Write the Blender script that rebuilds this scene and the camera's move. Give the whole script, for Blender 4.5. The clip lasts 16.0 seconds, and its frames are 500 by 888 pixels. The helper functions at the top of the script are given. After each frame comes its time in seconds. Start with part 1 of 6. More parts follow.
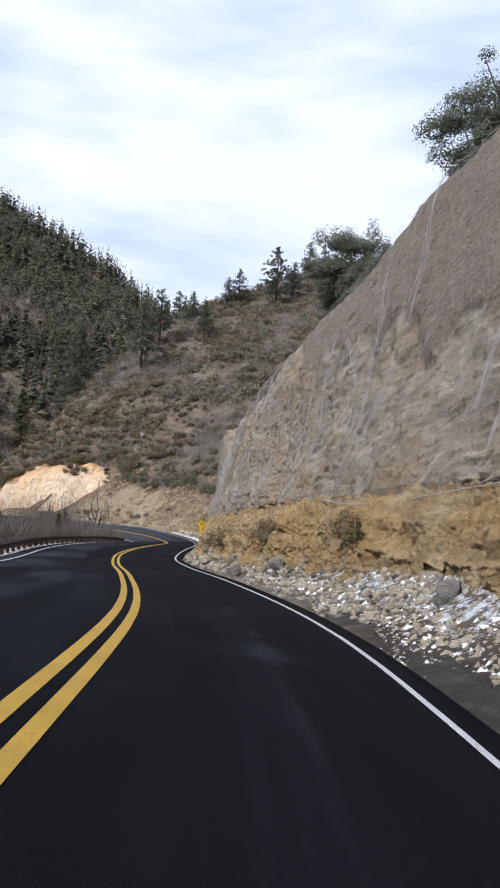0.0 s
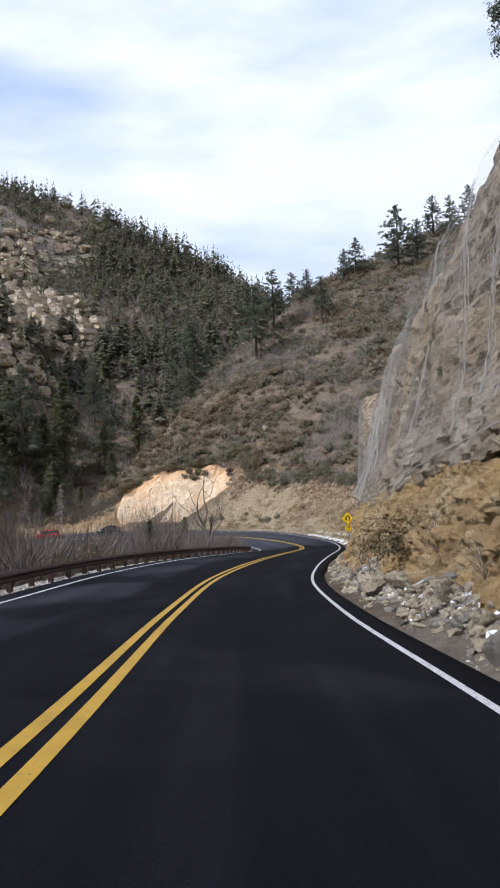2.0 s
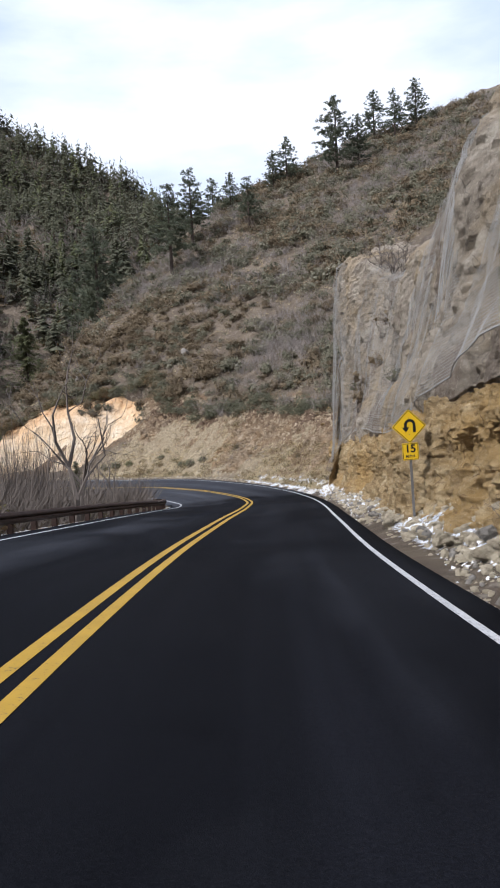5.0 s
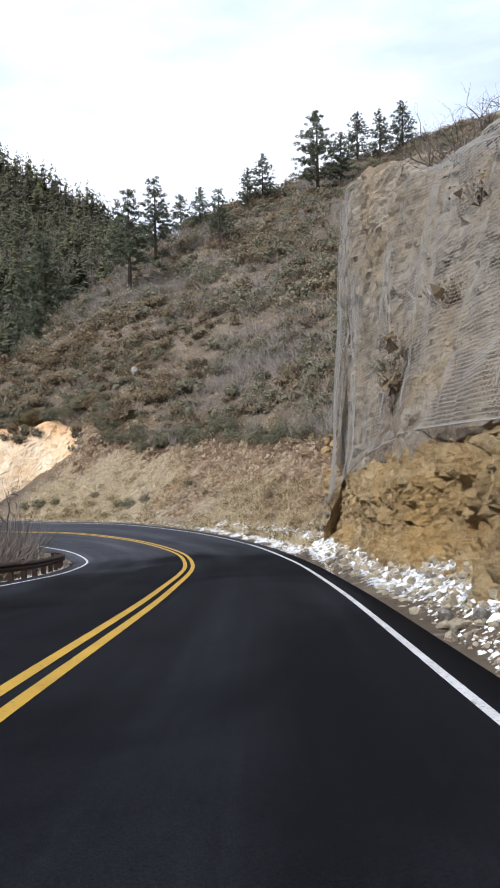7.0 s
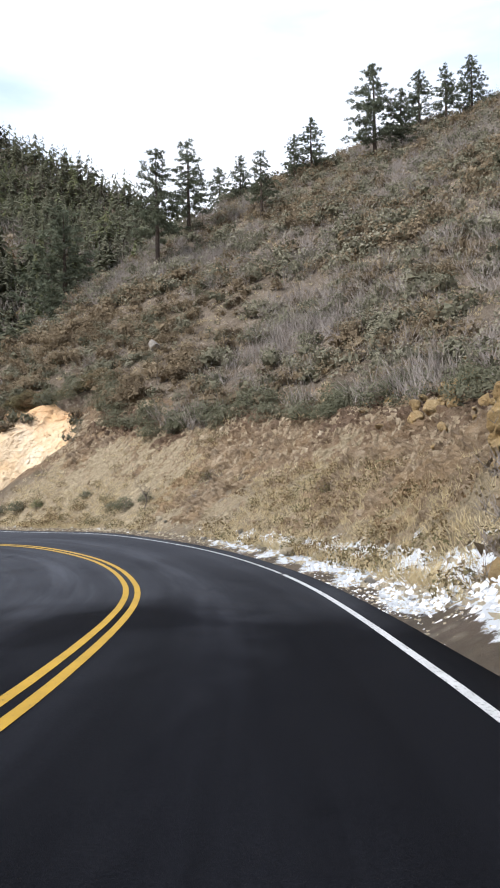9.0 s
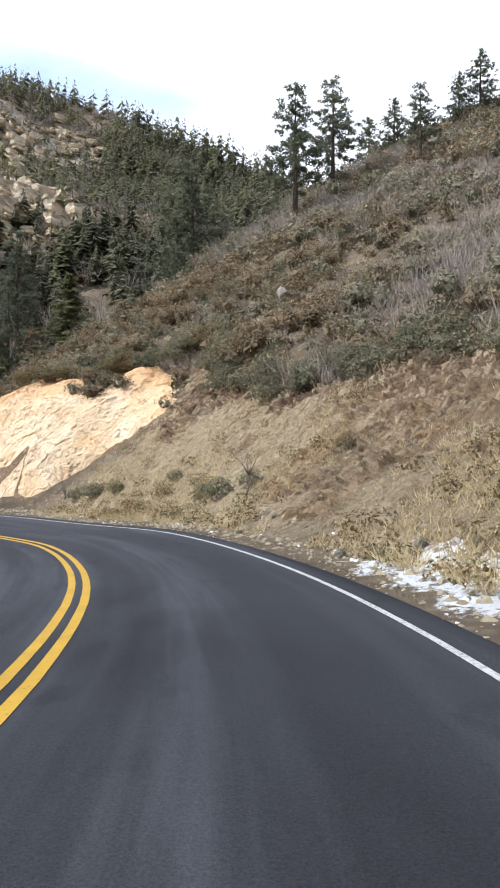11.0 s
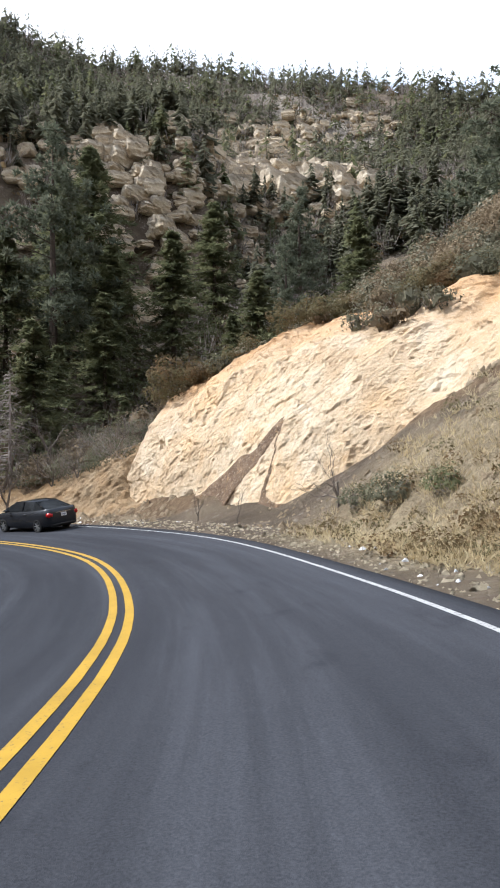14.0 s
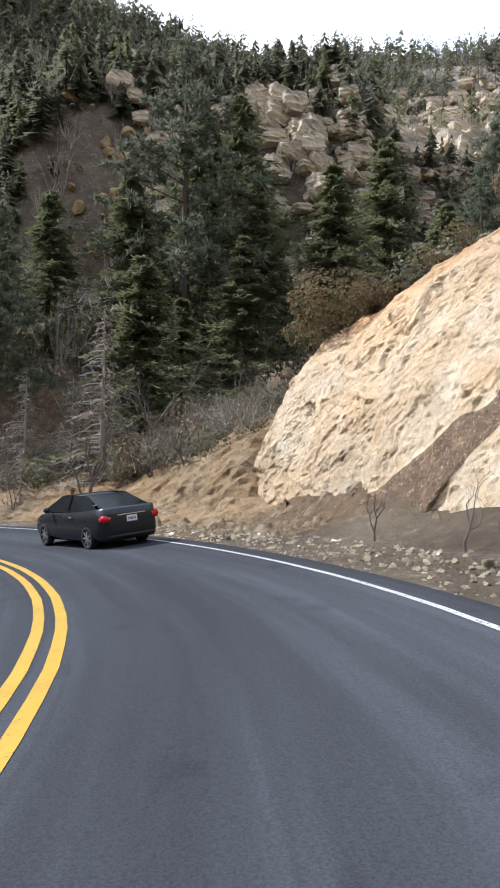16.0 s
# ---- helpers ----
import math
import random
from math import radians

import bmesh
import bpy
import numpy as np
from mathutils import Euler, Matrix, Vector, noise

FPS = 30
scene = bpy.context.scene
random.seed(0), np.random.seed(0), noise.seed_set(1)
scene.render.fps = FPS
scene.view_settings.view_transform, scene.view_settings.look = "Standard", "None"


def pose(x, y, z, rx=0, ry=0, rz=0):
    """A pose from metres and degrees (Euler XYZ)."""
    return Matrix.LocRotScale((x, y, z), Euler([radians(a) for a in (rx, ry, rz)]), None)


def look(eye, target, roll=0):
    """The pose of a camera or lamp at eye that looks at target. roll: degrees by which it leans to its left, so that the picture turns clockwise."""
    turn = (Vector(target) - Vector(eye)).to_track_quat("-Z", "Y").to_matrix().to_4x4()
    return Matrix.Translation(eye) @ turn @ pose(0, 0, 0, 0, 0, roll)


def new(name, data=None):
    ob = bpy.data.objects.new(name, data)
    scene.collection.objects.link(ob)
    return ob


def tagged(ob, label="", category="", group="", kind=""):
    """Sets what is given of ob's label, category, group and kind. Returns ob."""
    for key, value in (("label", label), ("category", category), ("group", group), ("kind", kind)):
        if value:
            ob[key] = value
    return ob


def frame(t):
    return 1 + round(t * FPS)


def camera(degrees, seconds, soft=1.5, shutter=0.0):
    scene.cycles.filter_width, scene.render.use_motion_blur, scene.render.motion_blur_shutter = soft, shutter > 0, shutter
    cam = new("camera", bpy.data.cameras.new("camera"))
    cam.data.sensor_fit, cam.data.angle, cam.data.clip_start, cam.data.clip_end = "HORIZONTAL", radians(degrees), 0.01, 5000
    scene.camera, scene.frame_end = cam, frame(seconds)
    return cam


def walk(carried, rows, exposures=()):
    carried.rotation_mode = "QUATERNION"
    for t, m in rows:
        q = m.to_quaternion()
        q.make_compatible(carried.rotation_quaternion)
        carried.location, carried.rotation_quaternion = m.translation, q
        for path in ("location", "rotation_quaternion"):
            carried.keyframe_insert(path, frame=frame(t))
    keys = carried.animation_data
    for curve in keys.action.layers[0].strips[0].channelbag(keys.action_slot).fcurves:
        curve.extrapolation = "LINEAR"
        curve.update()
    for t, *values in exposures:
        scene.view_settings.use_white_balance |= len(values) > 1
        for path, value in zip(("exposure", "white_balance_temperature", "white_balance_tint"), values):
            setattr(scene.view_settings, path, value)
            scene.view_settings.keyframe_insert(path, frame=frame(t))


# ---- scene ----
cam = camera(38.73, 16.0, soft=1.9)
# seconds, eye x, y, z, yaw, pitch, roll
PATH = [
    (0, -0.14, -0.02, 1.44, 1.78, 0.42, 3.17),
    (0.5, -0.39, 5.52, 0.75, 4.21, 0.13, 3.14),
    (1, -0.96, 10.75, 0.02, 6.78, 0.91, 2.00),
    (1.5, -1.69, 15.65, -0.50, 9.84, 1.14, -0.47),
    (2, -2.45, 20.33, -1.15, 12.23, 0.55, -2.94),
    (2.5, -3.51, 25.16, -1.73, 13.99, -0.01, -4.79),
    (3, -4.62, 30.08, -2.39, 15.18, -0.18, -5.14),
    (3.5, -5.80, 34.52, -3.02, 15.14, -0.66, -5.64),
    (4, -6.83, 38.73, -3.63, 13.21, -0.69, -4.48),
    (4.5, -7.70, 43.10, -4.21, 8.62, -2.06, -5.08),
    (5, -8.32, 48.02, -4.79, 5.89, -3.76, -3.50),
    (5.2, -8.56, 49.97, -5.01, 5.15, -3.63, -2.76),
    (7.5, -9.63, 72.01, -7.52, 2.94, 0.42, -1.50),
    (8, -9.84, 77.17, -8.12, 3.48, 0.58, -1.05),
    (8.2, -9.97, 79.07, -8.36, 3.72, 0.66, -1.12),
    (10.3, -12.11, 99.14, -10.66, 14.62, 1.51, -0.54),
    (10.5, -12.58, 100.75, -10.78, 15.60, 1.43, -0.35),
    (11, -13.71, 104.53, -11.08, 18.10, 1.15, 0.18),
    (11.5, -15.08, 108.49, -11.38, 21.38, 1.24, -0.09),
    (12, -16.71, 112.27, -11.60, 26.09, 1.75, -0.11),
    (12.5, -18.66, 115.82, -11.90, 29.77, 1.75, -0.26),
    (13, -20.78, 119.23, -12.07, 34.51, 2.05, -1.04),
    (13.5, -23.34, 122.75, -12.34, 38.88, 2.32, -1.07),
    (14, -26.13, 125.97, -12.56, 42.21, 2.13, -0.69),
    (14.5, -28.64, 128.79, -12.87, 45.54, 2.66, -1.22),
    (15, -31.75, 131.67, -13.10, 48.21, 2.38, 0.63),
    (15.5, -34.72, 134.26, -13.25, 51.38, 2.51, 0.24),
    (16, -37.80, 136.57, -13.46, 55.12, 2.92, 0.53),
]
# double yellow line: x, y, z, cross slope in degrees
ROAD = [
    (17.90, -59.95, 7.71, -9.0),
    (6.80, -36.02, 4.70, -9.0),
    (0.31, -12.10, 1.69, -9.0),
    (-1.20, -0.13, 0.19, -10.1),
    (-2.32, 11.58, -1.31, -6.1),
    (-4.62, 23.11, -2.90, -3.6),
    (-7.41, 34.69, -4.50, -2.5),
    (-9.71, 46.52, -5.94, -3.3),
    (-10.99, 58.52, -7.32, -2.9),
    (-11.66, 70.46, -8.71, -1.5),
    (-12.22, 82.29, -10.14, -0.4),
    (-13.32, 93.95, -11.55, 1.2),
    (-15.83, 105.32, -12.72, 2.8),
    (-20.62, 115.91, -13.50, 4.0),
    (-27.53, 125.34, -14.14, 5.5),
    (-35.90, 133.54, -14.91, 6.0),
    (-45.84, 139.47, -15.25, 6.0),
    (-57.09, 141.78, -15.60, 6.0),
    (-68.45, 140.25, -15.94, 5.8),
    (-78.65, 135.08, -16.28, 5.2),
    (-84.03, 130.15, -16.50, 4.8),
]


def eye_pose(x, y, z, yaw, pitch, roll):
    return pose(x, y, z, 0, 0, yaw) @ pose(0, 0, 0, 90 + pitch, 0, 0) @ pose(0, 0, 0, 0, 0, roll)


walk(cam, [(t, eye_pose(*row)) for t, *row in PATH],
     exposures=[(0.0, 0.15, 5650, 14), (5.0, 0.25, 5700, 13), (8.0, 0.5, 5850, 11), (10.5, 0.65, 5900, 10), (13.5, 0.78, 5850, 10), (16.0, 0.92, 5700, 10)])

# ---- world and sun ----
SUN_TURN, SUN_UP = radians(-122), radians(46)


def make_world():
    w = bpy.data.worlds.new("sky")
    scene.world = w
    w.use_nodes = True
    n, l = w.node_tree.nodes, w.node_tree.links
    n.clear()
    out, bg = n.new("ShaderNodeOutputWorld"), n.new("ShaderNodeBackground")
    sky = n.new("ShaderNodeTexSky")
    sky.sky_type, sky.sun_disc = "NISHITA", False
    sky.sun_elevation, sky.sun_rotation = SUN_UP, SUN_TURN
    co, mp = n.new("ShaderNodeTexCoord"), n.new("ShaderNodeMapping")
    mp.inputs["Scale"].default_value = (1.2, 1.2, 4.2)
    mp.inputs["Rotation"].default_value = (0.15, 0.1, 0.6)
    big, ramp = n.new("ShaderNodeTexNoise"), n.new("ShaderNodeValToRGB")
    big.inputs["Scale"].default_value, big.inputs["Detail"].default_value = 1.3, 7
    big.inputs["Roughness"].default_value = 0.52
    ramp.color_ramp.elements[0].position, ramp.color_ramp.elements[1].position = 0.34, 0.56
    shade, tone = n.new("ShaderNodeTexNoise"), n.new("ShaderNodeValToRGB")
    shade.inputs["Scale"].default_value, shade.inputs["Detail"].default_value = 2.6, 6
    tone.color_ramp.elements[0].position, tone.color_ramp.elements[1].position = 0.3, 0.7
    tone.color_ramp.elements[0].color = (10.4, 10.6, 10.9, 1)
    tone.color_ramp.elements[1].color = (11.6, 11.6, 11.6, 1)
    thin = n.new("ShaderNodeMix")
    thin.data_type = "RGBA"
    blue = n.new("ShaderNodeMix")
    blue.data_type = "RGBA"
    blue.inputs[0].default_value = 0.8
    blue.inputs[7].default_value = (6.6, 8.0, 10.2, 1)
    l.new(co.outputs["Generated"], mp.inputs["Vector"])
    for tex in (big, shade):
        l.new(mp.outputs["Vector"], tex.inputs["Vector"])
    l.new(big.outputs["Fac"], ramp.inputs["Fac"])
    l.new(shade.outputs["Fac"], tone.inputs["Fac"])
    l.new(ramp.outputs["Color"], thin.inputs[0])
    l.new(sky.outputs["Color"], blue.inputs[6])
    l.new(blue.outputs[2], thin.inputs[6])
    l.new(tone.outputs["Color"], thin.inputs[7])
    l.new(thin.outputs[2], bg.inputs["Color"])
    bg.inputs["Strength"].default_value = 0.084
    l.new(bg.outputs["Background"], out.inputs["Surface"])


make_world()
sun = new("sun", bpy.data.lights.new("sun", "SUN"))
sun.data.energy, sun.data.angle, sun.data.color = 4.2, radians(2.0), (1.0, 0.95, 0.87)
sun.matrix_world = look((0, 0, 0), (-math.sin(SUN_TURN) * math.cos(SUN_UP), -math.cos(SUN_TURN) * math.cos(SUN_UP), -math.sin(SUN_UP)))


# ---- numbers ----
def hashed(ix, iy, iz, seed):
    h = (ix.astype(np.int64) * 374761393 + iy.astype(np.int64) * 668265263 + iz.astype(np.int64) * 2147483647 + seed * 974711) & 0xFFFFFFFF
    h = ((h ^ (h >> 13)) * 1274126177) & 0xFFFFFFFF
    h = ((h ^ (h >> 16)) * 2246822519) & 0xFFFFFFFF
    return ((h ^ (h >> 15)) & 0xFFFF) / 65535.0


def noise3(p, seed=0):
    """Smooth value noise, -1 to 1, for rows of points."""
    i = np.floor(p).astype(np.int64)
    f = p - i
    f = f * f * (3 - 2 * f)
    total = np.zeros(len(p))
    for dx in (0, 1):
        for dy in (0, 1):
            for dz in (0, 1):
                wgt = (f[:, 0] if dx else 1 - f[:, 0]) * (f[:, 1] if dy else 1 - f[:, 1]) * (f[:, 2] if dz else 1 - f[:, 2])
                total += wgt * hashed(i[:, 0] + dx, i[:, 1] + dy, i[:, 2] + dz, seed)
    return total * 2 - 1


def fbm(p, size, octaves=4, seed=0, gain=0.5):
    p = np.asarray(p, float) / size
    total, amp = np.zeros(len(p)), 1.0
    for k in range(octaves):
        total += amp * noise3(p, seed + k * 17)
        p, amp = p * 2.03 + 11.3, amp * gain
    return total


def ridged(p, size, octaves=3, seed=0):
    """Sharp crests and clefts, 0 to about 1."""
    p = np.asarray(p, float) / size
    total, amp = np.zeros(len(p)), 0.55
    for k in range(octaves):
        total += amp * (1 - np.abs(noise3(p, seed + k * 13))) ** 2
        p, amp = p * 2.1 + 5.7, amp * 0.5
    return total


def pebbles(p, size, seed):
    """Stones stuck in a bank: 1 at a stone's middle, 0 between stones."""
    q = np.asarray(p, float) / size
    i = np.floor(q).astype(np.int64)
    best = np.full(len(q), 9.0)
    for dx in (-1, 0, 1):
        for dy in (-1, 0, 1):
            for dz in (-1, 0, 1):
                c = i + (dx, dy, dz)
                o = np.stack([hashed(c[:, 0], c[:, 1], c[:, 2], seed + k) for k in range(3)], 1)
                best = np.minimum(best, ((c + o - q) ** 2).sum(1))
    return np.clip(1 - np.sqrt(best) * 1.5, 0, 1) ** 0.5


def chipped(p, size, seed, tilt=0.9):
    """Broken rock: every cell is a flat chip with a tilt of its own, about -1 to 1."""
    q = np.asarray(p, float) / size
    i = np.floor(q).astype(np.int64)
    best, height = np.full(len(q), 9.0), np.zeros(len(q))
    for dx in (-1, 0, 1):
        for dy in (-1, 0, 1):
            for dz in (-1, 0, 1):
                c = i + (dx, dy, dz)
                o = np.stack([hashed(c[:, 0], c[:, 1], c[:, 2], seed + k) for k in range(3)], 1)
                g = np.stack([hashed(c[:, 0], c[:, 1], c[:, 2], seed + 7 + k) for k in range(3)], 1) * 2 - 1
                off = q - c - o
                dist = (off**2).sum(1)
                near = dist < best
                best = np.where(near, dist, best)
                height = np.where(near, tilt * (off * g).sum(1) + 0.55 * (g[:, 0] + g[:, 1]) * 0.7, height)
    return height


def ramp(x, xs, ys):
    return np.interp(x, xs, ys)


def smooth(x, a, b):
    t = np.clip((x - a) / (b - a), 0, 1)
    return t * t * (3 - 2 * t)


# ---- the road's line ----
def spline(rows, step):
    rows = np.array(rows, float)
    rows = np.vstack([2 * rows[0] - rows[1], rows, 2 * rows[-1] - rows[-2]])
    out = []
    for a, b, c, d in zip(rows, rows[1:], rows[2:], rows[3:]):
        n = max(2, int(np.hypot(*(c - b)[:2]) / step))
        for t in np.arange(n) / n:
            out.append(0.5 * (2 * b + (c - a) * t + (2 * a - 5 * b + 4 * c - d) * t * t + (3 * b - a - 3 * c + d) * t**3))
    out.append(rows[-2])
    return np.array(out)


LINE = spline(ROAD, 1.5)
STEP = np.r_[0, np.cumsum(np.hypot(*np.diff(LINE[:, :2], axis=0).T))]
HERE = int(np.argmin(np.hypot(LINE[:, 0] - ROAD[3][0], LINE[:, 1] - ROAD[3][1])))
S = STEP - STEP[HERE]  # metres along the road from where the camera starts
TAN = np.gradient(LINE[:, :2], axis=0)
TAN /= np.linalg.norm(TAN, axis=1)[:, None]
ACROSS = np.stack([TAN[:, 1], -TAN[:, 0]], 1)


def on_road(s, d, up=0.0):
    """World places of points s along and d to the right of the yellow line, up over the road's plane."""
    s, d = np.broadcast_arrays(np.asarray(s, float), np.asarray(d, float))
    x = np.interp(s, S, LINE[:, 0]) + d * np.interp(s, S, ACROSS[:, 0])
    y = np.interp(s, S, LINE[:, 1]) + d * np.interp(s, S, ACROSS[:, 1])
    tilt = np.tan(np.radians(np.interp(s, S, LINE[:, 3])))
    z = np.interp(s, S, LINE[:, 2]) + np.clip(d, -6.5, 5.5) * tilt + up
    return np.stack([x, y, z], -1)


def heading(s):
    return math.degrees(math.atan2(np.interp(s, S, TAN[:, 1]), np.interp(s, S, TAN[:, 0])))


def along(x, y):
    """s, d and the road's height for places on the map."""
    s, d, z = np.empty(len(x)), np.empty(len(x)), np.empty(len(x))
    a, ab = LINE[:-1, :2], np.diff(LINE[:, :2], axis=0)
    ll = (ab**2).sum(1)
    for k in range(0, len(x), 4000):
        p = np.stack([x[k:k + 4000], y[k:k + 4000]], 1)[:, None]
        t = np.clip(((p - a) * ab).sum(-1) / ll, 0, 1)
        off = p - (a + ab * t[..., None])
        dist = (off**2).sum(-1)
        j = np.argmin(dist, 1)
        r = np.arange(len(j))
        side = ab[j, 0] * off[r, j, 1] - ab[j, 1] * off[r, j, 0]
        d[k:k + 4000] = -np.sign(side) * np.sqrt(dist[r, j])
        s[k:k + 4000] = S[j] + t[r, j] * (S[j + 1] - S[j])
    tilt = np.tan(np.radians(np.interp(s, S, LINE[:, 3])))
    return s, d, np.interp(s, S, LINE[:, 2]) + np.clip(d, -6.5, 5.5) * tilt


# ---- the lie of the land ----
def cliff_top(s):
    return ramp(s, [-40, 0, 20, 25, 30, 38, 50, 67, 76, 79, 86, 90, 93.5, 96.5, 98.5], [16, 17, 16, 15, 13, 11.3, 10.8, 11.1, 11.3, 10.4, 11.2, 12.5, 14, 15.2, 12.5])


def cliff_toe(s):
    return ramp(s, [-40, 0, 25, 45, 62, 80, 93, 99], [6.6, 6.4, 6.0, 5.6, 5.5, 5.6, 5.7, 6.4])


def net_foot(s):
    return ramp(s, [-40, 0, 25, 38, 62, 80, 90, 98], [9.0, 8.8, 7.8, 7.0, 6.4, 6.6, 6.7, 6.7])


def net_head(s):
    return ramp(s, [-40, 0, 20, 25, 30, 38, 67, 80, 90, 93.5, 97, 98.5], [15, 14, 12, 11, 10, 8.8, 8.5, 8.6, 8.6, 8.2, 7.3, 7.6])


def talus_height(s, d):
    """Cones of brown scree that lean on the pale cutting."""
    h = 0.05 * np.clip(d - 5, 0, None)
    for sa, da, ha, run in ((150.6, 18.5, 9.6, 0.86), (154.0, 15.6, 5.9, 0.76), (157.2, 13.0, 3.6, 0.66), (160.6, 13.6, 6.2, 1.05), (163.4, 10.6, 2.2, 0.6), (167, 9.5, 1.0, 0.5)):
        h = np.maximum(h, ha - run * np.hypot((s - sa) * 1.25, d - da))
    return h


def mountain(x, y):
    dx, dy = x + 40, y - 140
    r, az = np.hypot(dx, dy), np.degrees(np.arctan2(-dx, dy))
    crest = ramp(az, [-180, -150, -60, -30, -5, 5, 12, 20, 27, 32, 38, 47, 58, 66, 80, 104, 122, 180], [0, 10, 30, 36, 50, 55, 77, 100.5, 119.5, 131.5, 137, 153, 154, 153, 156, 150, 20, 0])
    p = np.stack([x, y, 0 * x], 1)
    rise = ramp(r, [0, 30, 38, 46, 56, 86, 129, 179, 260, 350, 600, 1200], [-24, -20, -14, -7, -2.5, 12, 42, 72, 146, 226, 420, 420])
    rise = rise + 5.0 * fbm(p, 60, 4, 5) * smooth(r, 60, 150)
    rise = rise + 24 * smooth(az, 54, 72) * smooth(r, 100, 240)
    rise = rise + 21 * smooth(r, 76, 91) * (1 - smooth(r, 102, 165)) * smooth(az, 40, 49) * (1 - smooth(az, 70, 84))
    gap = crest + 4 * fbm(p, 60, 3, 9) - rise
    over = -np.minimum(gap, 0)
    return rise - over - 0.25 * np.clip(over, 0, 250)


def ground_z(x, y, rough=True):
    x, y = np.asarray(x, float), np.asarray(y, float)
    s, d, zr = along(x, y)
    p = np.stack([x, y, 0 * x], 1)
    lumps = fbm(p, 9.0, 4, 3) if rough else 0
    # uphill side
    top, toe, head = cliff_top(s), cliff_toe(s), net_head(s)
    dd = d - 4.4
    talus = np.clip(dd, 0, 3) * 0.45
    back = d - head - 1.2
    behind = top - 0.5 + 0.62 * back + ramp(s, [-40, 20, 56, 66], [0.5, 0.6, 0.75, 0.0]) * np.clip(back, 0, 6)
    netted = np.where(d < head + 1.0, talus + 0.25 * np.clip(d - toe, 0, 9), behind)
    # the open slope past the cliff, then the pale cutting
    start = ramp(s, [98, 112, 128, 150, 165, 175], [6.4, 6.5, 6.2, 7.4, 8.0, 7.4])
    bank = ramp(s, [98, 112, 126, 140, 150, 160, 170], [1.3, 0.62, 0.60, 0.74, 0.92, 0.94, 0.9])
    edge = ramp(s, [97, 112, 128, 140, 150, 160, 165.5, 167, 170, 174], [14, 17, 19, 18, 20, 16.4, 12.6, 11.6, 10.8, 10.4])
    low = np.clip(d - start, 0, None)
    first = np.minimum(low, edge - start)
    rest = np.clip(d - edge, 0, None)
    crest = ramp(s, [40, 100, 145, 153, 158, 162, 164, 166, 168, 170, 173, 178], [150, 150, 140, 118, 100, 86, 62, 42, 30, 22, 11, 4])
    over = np.clip(d - crest, 0, None)
    hill = np.clip(dd, 0, 2) * 0.06 + bank * first + ramp(s, [110, 158, 165, 172], [0.66, 0.65, 0.58, 0.5]) * rest - 0.75 * over - 0.0006 * over**2
    # inside the pale cutting the ground lies behind the rock
    cut = smooth(s, 149, 153) * (1 - smooth(s, 166.4, 167.6)) * (1 - smooth(d, edge + 0.4, edge + 1.2))
    hill = hill * (1 - cut) + np.minimum(talus_height(s, d), hill) * cut
    mixed = np.where(s < 98.0, netted, hill)
    up = zr + mixed - 0.10 + (0.5 * lumps * smooth(d, 7, 16) if rough else 0)
    # downhill side
    e = -d - 5.9
    down = zr - 0.10 - 0.12 * np.clip(e, 0, 1.5) - np.clip(0.5 * np.clip(e - 1.5, 0, None), 0, 9) + (0.4 * lumps * smooth(e, 1, 6) if rough else 0)
    near = np.where(d > 0, up, down)
    m = mountain(x, y) + (1.2 * lumps if rough else 0)
    flat = smooth(np.abs(d), 6.5, 14)
    m = np.where((d < 0) & (d > -60) & (s < 150), np.minimum(m, near), m)
    z = np.where(d > 0, np.where(s > 150, np.maximum(near, m * flat + near * (1 - flat)), near), np.maximum(near, m * flat + near * (1 - flat)))
    late = (d > 0) & (s <= 150)
    z = np.where(late, np.maximum(z, np.where(over > 0, m, -99)), z)
    road = (d > -5.7) & (d < 4.3)
    return np.where(road, zr - 0.12, z)


# ---- helpers for meshes ----
def mesh_of(name, verts, faces, mat, smooth_faces=False):
    """A mesh from arrays; faces all of one size."""
    verts, faces = np.asarray(verts, np.float32), np.asarray(faces, np.int32)
    me = bpy.data.meshes.new(name)
    me.vertices.add(len(verts))
    me.vertices.foreach_set("co", verts.ravel())
    k = faces.shape[1]
    me.loops.add(faces.size)
    me.loops.foreach_set("vertex_index", faces.ravel())
    me.polygons.add(len(faces))
    me.polygons.foreach_set("loop_start", np.arange(0, faces.size, k, dtype=np.int32))
    me.polygons.foreach_set("use_smooth", np.full(len(faces), smooth_faces))
    me.update(calc_edges=True)
    me.validate()
    if mat:
        me.materials.append(mat)
    return me


def grid_faces(nu, nv):
    i = np.arange(nu * nv).reshape(nu, nv)
    return np.stack([i[:-1, :-1], i[1:, :-1], i[1:, 1:], i[:-1, 1:]], -1).reshape(-1, 4)


def part(name, bm, material, parent, label="", soft=False):
    me = bpy.data.meshes.new(name)
    bm.normal_update()
    bm.to_mesh(me)
    bm.free()
    me.materials.append(material)
    if soft:
        me.polygons.foreach_set("use_smooth", [True] * len(me.polygons))
    ob = new(name, me)
    ob.parent = parent
    return tagged(ob, label) if label else ob


def piece(name, me, parent, label=""):
    ob = new(name, me)
    ob.parent = parent
    return tagged(ob, label) if label else ob


